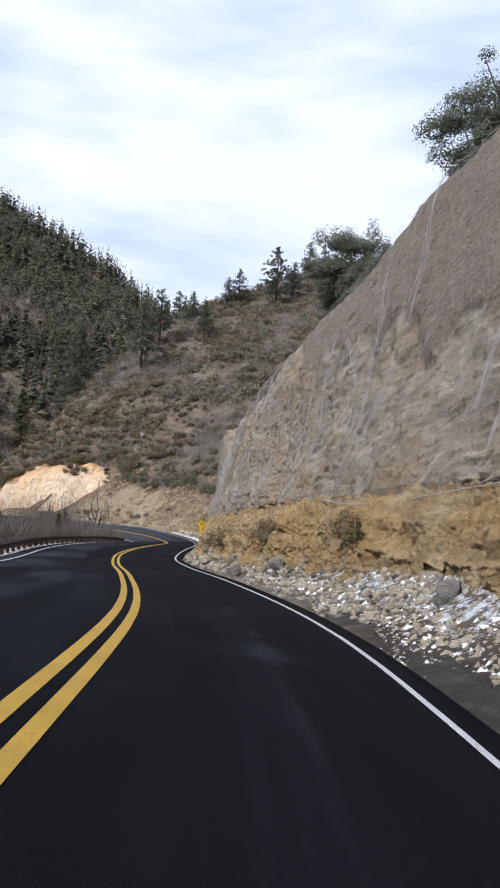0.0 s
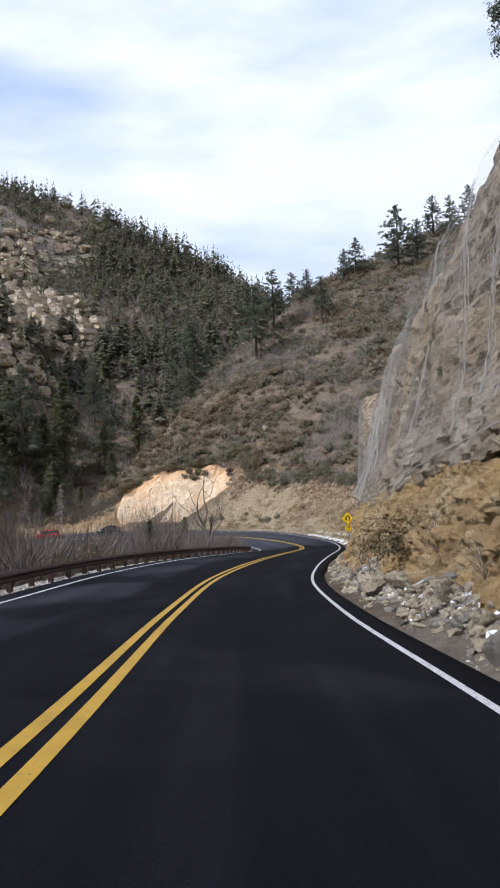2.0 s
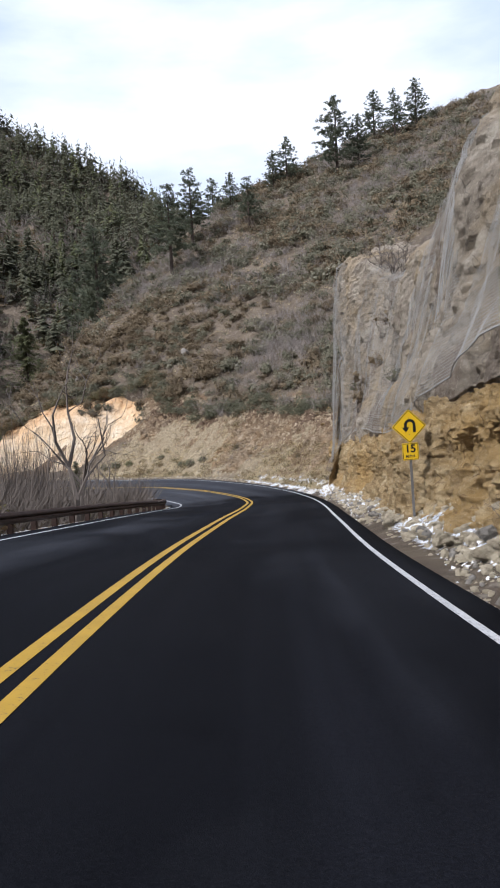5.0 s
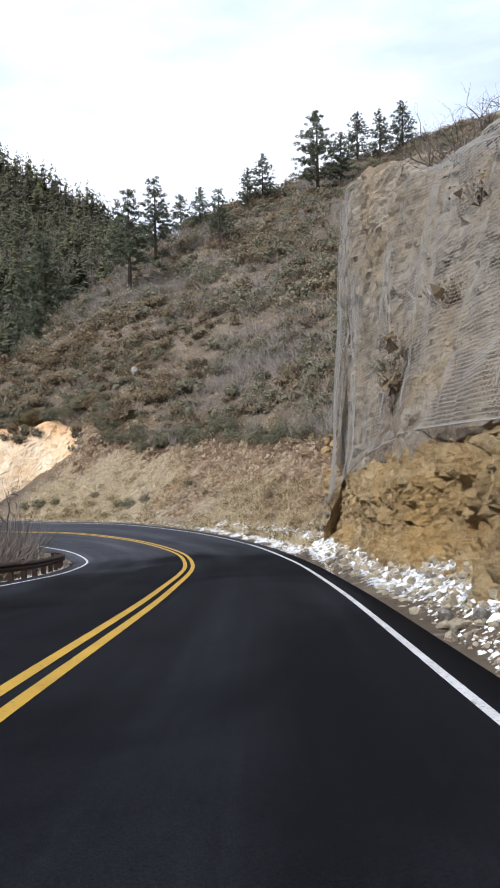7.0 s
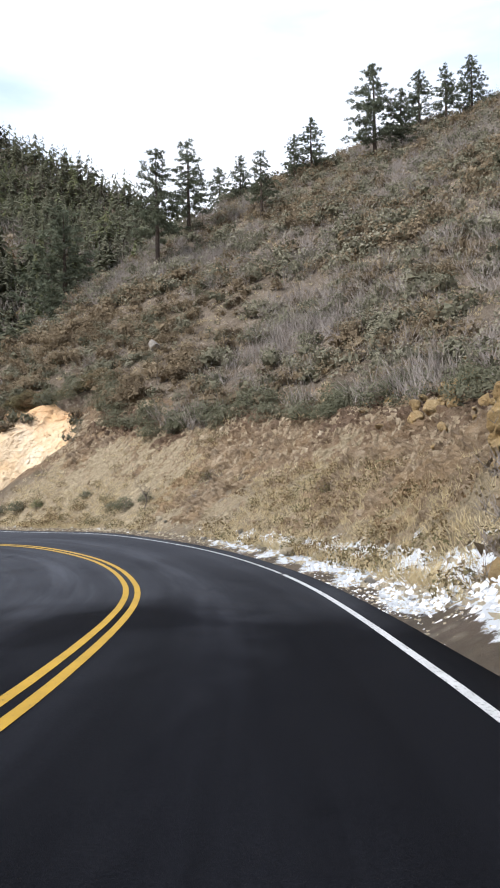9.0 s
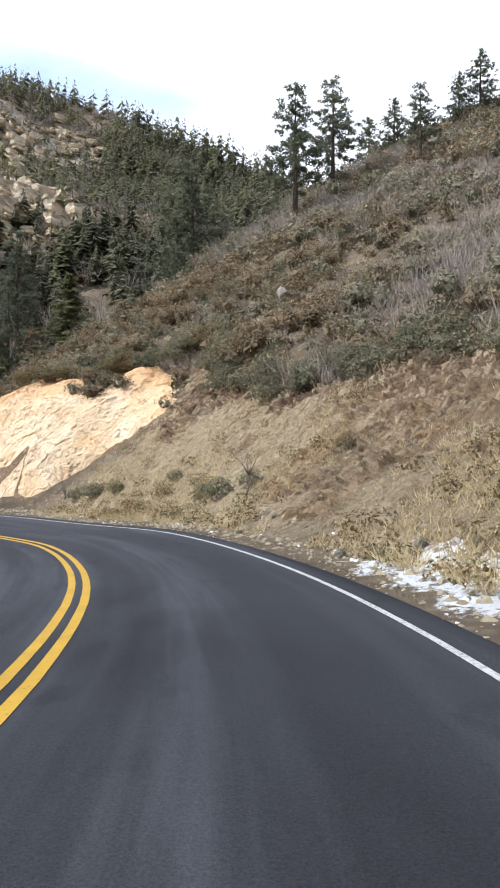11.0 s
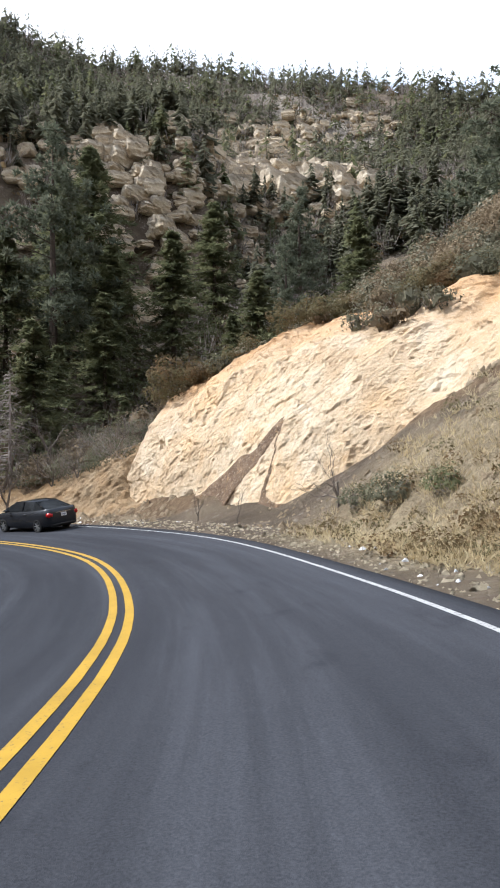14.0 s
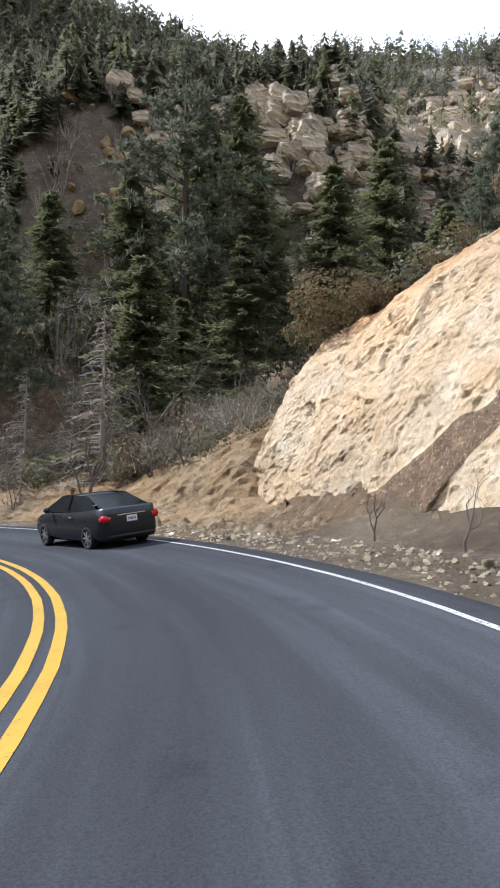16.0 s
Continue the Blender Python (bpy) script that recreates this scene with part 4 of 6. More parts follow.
# ---- wire netting on the cliff ----
def make_net():
    ss = np.arange(-24, 98.1, 0.5)
    n = 40
    surf = np.empty((len(ss), n, 3))
    for k, s in enumerate(ss):
        low = 3.35 + 0.45 * math.sin(s * 0.23) - 0.9 * max(0, (s - 93) / 4)
        pts = np.array([(d, h) for d, h in high_profile(s)[1:]], float)
        pts[0] = (pts[0][0] - 0.1, low)
        run = np.r_[0, np.cumsum(np.hypot(*np.diff(pts, axis=0).T))]
        q = np.linspace(0, run[-1] - 2.0, n)
        w = on_road(np.full(n, s), np.interp(q, run, pts[:, 0]) - 0.40)
        w[:, 2] += np.interp(q, run, pts[:, 1])
        surf[k] = w
    flat = surf.reshape(-1, 3)
    out = np.stack([np.interp(np.repeat(ss, n), S, ACROSS[:, k]) for k in range(2)] + [np.zeros(len(flat))], 1)
    fold = 0.30 * fbm(flat * (1, 1, 0.22), 2.6, 3, 61) + 0.12 * fbm(flat * (1, 1, 0.1), 0.8, 2, 62)
    surf = (flat + out * fold[:, None]).reshape(len(ss), n, 3)
    deep = 13.0

    def at(a, b):
        """Places on the netting, a metres along and b metres up from its lower edge."""
        u = np.clip((a - ss[0]) / 0.5, 0, len(ss) - 1.001)
        v = np.clip(b / deep * (n - 1), 0, n - 1.001)
        i, j = u.astype(int), v.astype(int)
        fu, fv = (u - i)[:, None], (v - j)[:, None]
        return (surf[i, j] * (1 - fu) + surf[i + 1, j] * fu) * (1 - fv) + (surf[i, j + 1] * (1 - fu) + surf[i + 1, j + 1] * fu) * fv

    net = thing("rockfall_net", "galvanised hexagonal wire netting hung over the cliff", "netting")
    verts = []
    for a0, a1, cell in ((-24, 50, 0.25), (50, 97.8, 0.155)):
        col, row = np.meshgrid(np.arange(a0, a1, cell), np.arange(0, deep, cell * 0.86), indexing="ij")
        odd = (np.round(row / (cell * 0.86)).astype(int) % 2) * cell * 0.5
        a, b = (col + odd).ravel(), row.ravel()
        k = cell / 2
        for (x0, y0), (x1, y1) in (((-k, 0.17 * cell), (0, 0.43 * cell)), ((0, 0.43 * cell), (k, 0.17 * cell)), ((k, -0.43 * cell + 0.17 * cell), (k, 0.17 * cell))):
            p, q = at(a + x0, b + y0), at(a + x1, b + y1)
            way = q - p
            o = np.stack([np.interp(a, S, ACROSS[:, j]) for j in range(2)] + [0 * a], 1)
            side = np.cross(way, o)
            side *= (0.0072 if cell < 0.2 else 0.0042) / (np.linalg.norm(side, axis=1)[:, None] + 1e-9)
            verts.append(np.stack([p - side, q - side, q + side, p + side], 1).reshape(-1, 3))
    v = np.concatenate(verts)
    piece("wire_mesh", mesh_of("wire_mesh", v, np.arange(len(v)).reshape(-1, 4), WIRE), net)
    rng = np.random.default_rng(5)
    for edge, name in ((0.0, "bottom_rope"), (deep, "top_rope")):
        bm = bmesh.new()
        tube(bm, at(np.linspace(-23.5, 97.8, 170), np.full(170, edge)), [0.014] * 170, 5)
        part(name, bm, WIRE, net)
    for a in [97.75, 97.6, 97.4, 97.2, 97.0, 96.7, 96.3, 95.9, 95.2, 94.4, 93.2] + list(rng.uniform(-20, 92, 42)):
        n1 = 22
        b = np.linspace(rng.uniform(0, 2) if a < 94 else 0, deep * rng.uniform(0.5, 1.0), n1)
        slant = rng.uniform(-0.6, 2.4) * np.linspace(0, 1, n1) ** 1.5
        bm = bmesh.new()
        for strand in range(5):
            wander = np.cumsum(rng.normal(0, 0.05, n1)) + slant
            p = at(np.clip(a + wander, -24, 97.8), b)
            p = p - np.stack([np.interp(np.full(n1, a), S, ACROSS[:, j]) for j in range(2)] + [np.zeros(n1)], 1) * (0.03 + 0.05 * rng.random(n1))[:, None]
            tube(bm, p, [rng.uniform(0.004, 0.009)] * n1, 4)
        part("net_seam", bm, WIRE, net)


make_net()


# ---- guard rail ----
def make_rail():
    rail = thing("guard_rail", "dark weathered steel guard rail on posts", "guard rail", group="guard rails")
    s = np.r_[np.arange(-50, 104, 1.0), np.arange(104, 110.1, 0.5)]
    d = -5.75 - np.clip(s - 104, 0, 10) ** 2 * 0.02
    prof = [(0.0, 0.21), (0.03, 0.23), (0.085, 0.29), (0.085, 0.33), (0.02, 0.375), (0.085, 0.42), (0.085, 0.46), (0.03, 0.52), (0.0, 0.54)]
    cols = [on_road(s, d + o, h) for o, h in prof] + [on_road(s, d + o - 0.012, h) for o, h in prof[::-1]]
    v = np.stack(cols + cols[:1], 1)
    for k in range(0, len(s) - 4, 4):
        seg = v[k:k + 5].reshape(-1, 3)
        piece("beam", mesh_of("beam", seg, grid_faces(min(5, len(s) - k), len(prof) * 2 + 1), RUST), rail)
    bm = bmesh.new()
    box(bm, -0.07, -0.09, -0.7, 0.07, 0.09, 0.55, 0.012)
    post = bpy.data.meshes.new("post")
    bm.to_mesh(post)
    bm.free()
    post.materials.append(RUST)
    for q in np.arange(-49, 110, 1.9):
        dq = float(np.interp(q, s, d)) - 0.12
        ob = piece("post", post, rail)
        x, y, z = on_road(q, dq)
        ob.matrix_world = pose(x, y, z, 0, 0, heading(q))
    # the same kind of rail on the inside of the bend, its back to the camera
    tall = plain("white_delineator", (0.62, 0.62, 0.60), 0.5)
    for q, dq in ((112.5, -6.9), (111.0, -8.6), (109.5, -10.0)):
        x, y = on_road(q, dq)[:2]
        z = float(ground_z([x], [y])[0])
        ob = thing("marker_post", "white plastic marker post by the road bend", "marker post", pose(x, y, z, 0, 2, heading(q)), group="marker posts")
        bm = bmesh.new()
        box(bm, -0.02, -0.05, -0.2, 0.02, 0.05, 1.1, 0.012)
        part("shaft", bm, tall, ob)
        bm = bmesh.new()
        box(bm, -0.024, -0.04, 0.92, -0.019, 0.04, 1.04, 0.001)
        part("reflector", bm, plain("amber_reflector", (0.7, 0.5, 0.1), 0.2), ob, "amber reflector")


make_rail()


# ---- warning sign ----
def rounded_plate(bm, w, h, r, y0, y1, turn=0.0, seg=5):
    pts = []
    for cx, cz, a0 in ((w / 2 - r, h / 2 - r, 0), (-w / 2 + r, h / 2 - r, 90), (-w / 2 + r, -h / 2 + r, 180), (w / 2 - r, -h / 2 + r, 270)):
        for k in range(seg + 1):
            a = radians(a0 + 90 * k / seg)
            pts.append((cx + r * math.cos(a), cz + r * math.sin(a)))
    c, sn = math.cos(turn), math.sin(turn)
    pts = [(x * c - z * sn, x * sn + z * c) for x, z in pts]
    front = [bm.verts.new((x, y0, z)) for x, z in pts]
    back = [bm.verts.new((x, y1, z)) for x, z in pts]
    bm.faces.new(front)
    bm.faces.new(back[::-1])
    for k in range(len(pts)):
        j = (k + 1) % len(pts)
        bm.faces.new((front[j], front[k], back[k], back[j]))
    return bm


def ring_plate(bm, w, h, r, t, y0, y1, turn):
    """A flat border, t wide."""
    outer, inner = [], []
    for size, lst in ((0, outer), (t, inner)):
        for cx, cz, a0 in ((1, 1, 0), (-1, 1, 90), (-1, -1, 180), (1, -1, 270)):
            for k in range(6):
                a = radians(a0 + 90 * k / 5)
                rr = max(r - size, 0.005)
                x, z = cx * (w / 2 - size - rr) + rr * math.cos(a), cz * (h / 2 - size - rr) + rr * math.sin(a)
                lst.append((x * math.cos(turn) - z * math.sin(turn), x * math.sin(turn) + z * math.cos(turn)))
    n = len(outer)
    vo, vi = [bm.verts.new((x, y0, z)) for x, z in outer], [bm.verts.new((x, y0, z)) for x, z in inner]
    for k in range(n):
        bm.faces.new((vo[k], vo[(k + 1) % n], vi[(k + 1) % n], vi[k]))
    return bm


def lettering(name, text, size, mat, parent, place, label):
    c = bpy.data.curves.new(name, "FONT")
    c.body, c.size, c.align_x, c.align_y, c.extrude, c.offset = text, size, "CENTER", "CENTER", 0.001, size * 0.022
    tmp = new(name, c)
    me = bpy.data.meshes.new_from_object(tmp.evaluated_get(bpy.context.evaluated_depsgraph_get()))
    bpy.data.objects.remove(tmp)
    me.materials.clear()
    me.materials.append(mat)
    ob = piece(name, me, parent, label)
    ob.matrix_local = place
    return ob


def make_sign():
    yel, blk = plain("sign_yellow", (0.80, 0.50, 0.01), 0.45, 0, 0.05), plain("sign_black", (0.012, 0.012, 0.012), 0.5)
    steel = plain("sign_post_steel", (0.22, 0.21, 0.20), 0.55, 0.5)
    x, y = on_road(66.5, 5.25)[:2]
    z = float(on_road(66.5, 5.25)[2]) + 0.05
    sign = thing("hairpin_sign", "yellow diamond hairpin bend sign with speed plaque", "road sign", pose(x, y, z, 0, -1, heading(66.5) - 90 + 3))
    bm = bmesh.new()
    box(bm, -0.03, 0.012, -0.5, 0.03, 0.05, 2.95, 0.006)
    part("post", bm, steel, sign)
    zc, q = 2.53, 0.60
    bm = rounded_plate(bmesh.new(), q, q, 0.045, -0.004, 0.0, radians(45))
    bmesh.ops.translate(bm, vec=(0, 0, zc), verts=bm.verts)
    plate = part("diamond_plate", bm, yel, sign, "yellow diamond plate")
    bm = ring_plate(bmesh.new(), q - 0.03, q - 0.03, 0.04, 0.016, -0.006, 0, radians(45))
    bmesh.ops.translate(bm, vec=(0, 0, zc), verts=bm.verts)
    part("border", bm, blk, plate)
    # arrow that turns back on itself
    bm = bmesh.new()
    mid, w = [(0.125, -0.15), (0.125, 0.02)], 0.034
    mid += [(0.02 + 0.105 * math.cos(radians(a)), 0.04 + 0.105 * math.sin(radians(a))) for a in range(10, 181, 17)] + [(-0.085, -0.02)]
    left, right = [], []
    for k, (px, pz) in enumerate(mid):
        ax, az = mid[max(k - 1, 0)]
        bx, bz = mid[min(k + 1, len(mid) - 1)]
        ln = math.hypot(bx - ax, bz - az)
        nx, nz = -(bz - az) / ln, (bx - ax) / ln
        left.append(bm.verts.new((px + nx * w, -0.0075, zc + pz + nz * w)))
        right.append(bm.verts.new((px - nx * w, -0.0075, zc + pz - nz * w)))
    for k in range(len(mid) - 1):
        bm.faces.new((left[k], left[k + 1], right[k + 1], right[k]))
    bm.faces.new([bm.verts.new((px, -0.0075, zc + pz)) for px, pz in ((-0.175, -0.02), (0.005, -0.02), (-0.085, -0.15))])
    part("bend_arrow", bm, blk, plate, "black hairpin arrow")
    zp = 1.91
    bm = rounded_plate(bmesh.new(), 0.40, 0.42, 0.03, -0.004, 0.0)
    bmesh.ops.translate(bm, vec=(0, 0, zp), verts=bm.verts)
    plaque = part("speed_plaque", bm, yel, sign, "yellow square speed plaque")
    bm = ring_plate(bmesh.new(), 0.375, 0.395, 0.025, 0.012, -0.006, 0, 0)
    bmesh.ops.translate(bm, vec=(0, 0, zp), verts=bm.verts)
    part("border", bm, blk, plaque)
    lettering("speed_number", "15", 0.27, blk, plaque, pose(0, -0.007, zp + 0.065, 90), "black number 15")
    lettering("speed_unit", "M.P.H.", 0.095, blk, plaque, pose(0, -0.007, zp - 0.115, 90), "black letters")
    for zb in (zc + 0.2, zc - 0.2, zp + 0.1, zp - 0.1):
        bm = bmesh.new()
        tube(bm, [(0, 0, zb), (0, -0.012, zb)], [0.012, 0.009], 6)
        part("bolt", bm, steel, sign)


make_sign()


# ---- cars ----
def make_car(name, label, paint, s, d, yaw_off, hatch):
    """Four doors; x across, y ahead, z up."""
    glass = Mat("tinted_glass", 0.08).colour((0.012, 0.014, 0.016)).m
    black = plain("black_trim", (0.012, 0.012, 0.013), 0.6)
    lamp = Mat("tail_lamp_red", 0.2).colour((0.42, 0.012, 0.015)).m
    chrome = plain("bright_trim", (0.55, 0.55, 0.56), 0.25, 0.9)
    rub, alloy = plain("tyre_rubber", (0.018, 0.018, 0.018), 0.9), plain("alloy_rim", (0.45, 0.46, 0.47), 0.35, 0.8)
    x, y, z = on_road(s, d, 0.0)
    tilt = float(np.interp(s, S, LINE[:, 3]))
    car = thing(name, label, "car", pose(x, y, z, -1.5, -tilt, heading(s) - 90 + yaw_off))
    # lower body: stations from tail to nose: y, half width, sill, shoulder
    low = [(-2.24, 0.64, 0.40, 0.84), (-2.20, 0.74, 0.32, 1.01), (-2.08, 0.82, 0.26, 1.07), (-1.85, 0.865, 0.22, 1.06), (-1.0, 0.89, 0.20, 1.00), (0.3, 0.89, 0.20, 0.96),
           (1.0, 0.88, 0.20, 0.95), (1.6, 0.86, 0.22, 0.88), (2.02, 0.78, 0.26, 0.76), (2.2, 0.62, 0.36, 0.60)]
    if hatch:
        low = [(q, w, a + 0.05, min(b, 1.0) + 0.08) for q, w, a, b in low]
    bm = bmesh.new()
    rings = []
    for q, w, a, b in low:
        m = (a + b) / 2
        rings.append([bm.verts.new(p) for p in ((-w * 0.9, q, a), (-w, q, a + 0.14), (-w * 1.0, q, m + 0.08), (-w * 0.955, q, b), (-w * 0.8, q, b + 0.035),
                                               (w * 0.8, q, b + 0.035), (w * 0.955, q, b), (w * 1.0, q, m + 0.08), (w, q, a + 0.14), (w * 0.9, q, a))])
    for r0, r1 in zip(rings, rings[1:]):
        for k in range(10):
            j = (k + 1) % 10
            bm.faces.new((r0[j], r0[k], r1[k], r1[j]))
    bm.faces.new(rings[0])
    bm.faces.new(rings[-1][::-1])
    bmesh.ops.recalc_face_normals(bm, faces=bm.faces)
    body = part("body", bm, paint, car, soft=True)
    # cabin: roof in paint, windows as panes of their own
    base, roof = (1.02, 1.47) if not hatch else (1.06, 1.62)
    if hatch:
        ys = (-2.05, -1.75, -0.2, 0.5, 1.25)
    else:
        ys = (-1.98, -1.0, -0.2, 0.45, 1.45)
    tail, r0, r1, r2, nose = ys
    bm = bmesh.new()

    wb, wr = 0.80, 0.60
    sections = [(tail, wb - 0.06, base + 0.04), (r0, wr, roof - 0.06), (r1, wr + 0.02, roof), (r2, wr, roof - 0.04), (nose, wb, base - 0.04)]
    top = [[bm.verts.new((sx * w, q, h - 0.05 * sx**4)) for sx in (-1, -0.5, 0.5, 1)] for q, w, h in sections]
    for k in (1, 2):
        for j in range(3):
            bm.faces.new((top[k][j], top[k][j + 1], top[k + 1][j + 1], top[k + 1][j]))
    bmesh.ops.delete(bm, geom=[v for v in bm.verts if not v.link_faces], context="VERTS")
    got = bmesh.ops.solidify(bm, geom=bm.faces[:], thickness=0.04)
    part("roof", bm, paint, car, soft=True)
    for nm, k in (("rear_window", 0), ("windscreen", 3)):
        (q0, w0, h0), (q1, w1, h1) = sections[k], sections[k + 1]
        bm = bmesh.new()
        vs = [bm.verts.new(p) for p in ((-w0, q0, h0), (w0, q0, h0), (w1, q1, h1), (-w1, q1, h1))]
        bm.faces.new(vs)
        bmesh.ops.solidify(bm, geom=bm.faces[:], thickness=0.02)
        part(nm, bm, glass, car)
    for sx in (-1, 1):
        bm = bmesh.new()
        low_e = [(tail + 0.1, wb, base), (r0, wb + 0.02, base), (r1, wb + 0.02, base - 0.02), (r2, wb + 0.02, base - 0.03), (nose - 0.05, wb, base - 0.03)]
        high_e = [(tail + 0.12, wb - 0.01, base + 0.01), (r0, wr + 0.005, roof - 0.05), (r1, wr + 0.025, roof - 0.02), (r2, wr + 0.005, roof - 0.04), (nose - 0.07, wb - 0.01, base)]
        a = [bm.verts.new((sx * w, q, h)) for q, w, h in low_e]
        b = [bm.verts.new((sx * w, q, h)) for q, w, h in high_e]
        for k in range(4):
            bm.faces.new((a[k], a[k + 1], b[k + 1], b[k]))
        part("side_window", bm, glass, car)
        bm = bmesh.new()
        pw = 0.03
        for q in (r1 - 0.02,):
            tube(bm, [(sx * (wb + 0.03), q, base), (sx * (wr + 0.03), q, roof - 0.02)], [pw, pw], 4)
        part("door_pillar", bm, paint, car)
        bm = bmesh.new()
        box(bm, sx * 0.98 - 0.09, 0.72, 0.98, sx * 0.98 + 0.09, 0.86, 1.12, 0.03)
        part("wing_mirror", bm, paint, car, soft=True)
        bm = bmesh.new()
        zl = 0.80 if not hatch else 0.86
        box(bm, sx * 0.66 - 0.19, -2.235, zl - 0.09, sx * 0.66 + 0.19, -1.98, zl + 0.11, 0.035)
        part("tail_lamp", bm, lamp, car, "red tail lamp", soft=True)
        bm = bmesh.new()
        box(bm, sx * 0.885 - 0.012, -0.55, 0.84, sx * 0.885 + 0.012, -0.35, 0.875, 0.006)
        part("door_handle", bm, chrome, car)
        for q in (-1.32, 1.32):
            wheel = new("wheel")
            wheel.parent = car
            wheel.matrix_local = pose(sx * 0.79, q, 0.315)
            bm = bmesh.new()
            prof = [(-0.10, 0.21), (-0.10, 0.29), (-0.07, 0.315), (0.07, 0.315), (0.10, 0.29), (0.10, 0.21)]
            ring = [[bm.verts.new((o, r * math.cos(2 * math.pi * j / 24), r * math.sin(2 * math.pi * j / 24))) for o, r in prof] for j in range(24)]
            for j in range(24):
                for k in range(6):
                    bm.faces.new((ring[j][k], ring[j][(k + 1) % 6], ring[(j + 1) % 24][(k + 1) % 6], ring[(j + 1) % 24][k]))
            part("tyre", bm, rub, wheel, soft=True)
            bm = bmesh.new()
            for j in range(7):
                a = 2 * math.pi * j / 7
                tube(bm, [(sx * 0.075, 0, 0), (sx * 0.085, 0.2 * math.cos(a), 0.2 * math.sin(a))], [0.035, 0.022], 4)
            bmesh.ops.create_circle(bm, cap_ends=True, radius=0.21, segments=20, matrix=pose(sx * 0.03, 0, 0, 0, 90, 0))
            part("rim", bm, alloy, wheel)
    bm = bmesh.new()
    box(bm, -0.155, -2.245, 0.70, 0.155, -2.232, 0.86, 0.004)
    plate = part("number_plate", bm, plain("plate_white", (0.62, 0.63, 0.65), 0.5), car, "pale number plate with plain bars")
    bm = bmesh.new()
    for k in range(6):
        box(bm, -0.115 + k * 0.04, -2.248, 0.745, -0.09 + k * 0.04, -2.246, 0.805)
    part("plate_bar", bm, plain("plate_ink", (0.05, 0.07, 0.16), 0.5), plate)
    bm = bmesh.new()
    box(bm, -0.72, -2.24, 0.24, 0.72, -2.08, 0.44, 0.05)
    part("bumper_skirt", bm, black, car, soft=True)
    bm = bmesh.new()
    box(bm, -0.42, -2.243, 0.885, 0.42, -2.225, 0.915, 0.006)
    part("boot_trim", bm, chrome, car)
    return car


GREY_PAINT = Mat("dark_grey_paint", 0.22, 0.4).colour((0.026, 0.028, 0.033)).m
RED_PAINT = Mat("red_paint", 0.3, 0.2).colour((0.42, 0.015, 0.02)).m
make_car("sedan", "dark grey four-door saloon car in the bend", GREY_PAINT, 165.2, 2.9, 7, False)
make_car("red_car", "bright red hatchback car further round the bend", RED_PAINT, 176.0, 2.3, 4, True)


# ---- boulders and stones ----
def stone_mesh(seed, squash=0.7, mat=None, level=2):
    rng = np.random.default_rng(seed)
    bm = bmesh.new()
    bmesh.ops.create_icosphere(bm, subdivisions=level, radius=0.5)
    cuts = rng.normal(size=(11, 3))
    cuts /= np.linalg.norm(cuts, axis=1)[:, None]
    for v in bm.verts:
        c = np.array(v.co)
        for w in cuts:
            over = c @ w - 0.29
            if over > 0:
                c = c - w * over * 0.9
        v.co = Vector(c * (1.0, 0.85, squash) * (1 + 0.04 * rng.normal()))
    me = bpy.data.meshes.new("boulder")
    bm.to_mesh(me)
    bm.free()
    me.materials.append(mat)
    return me


STONE = rock_material("loose_stone", (0.30, 0.245, 0.165), (0.50, 0.42, 0.295), (0.66, 0.58, 0.44), (0.13, 0.10, 0.075))
GREYSTONE = rock_material("grey_stone", (0.17, 0.15, 0.13), (0.31, 0.278, 0.238), (0.47, 0.43, 0.375), (0.08, 0.07, 0.06))
SNOW = plain("old_snow", (0.70, 0.70, 0.71), 0.8, 0, 0.10, 9.0)


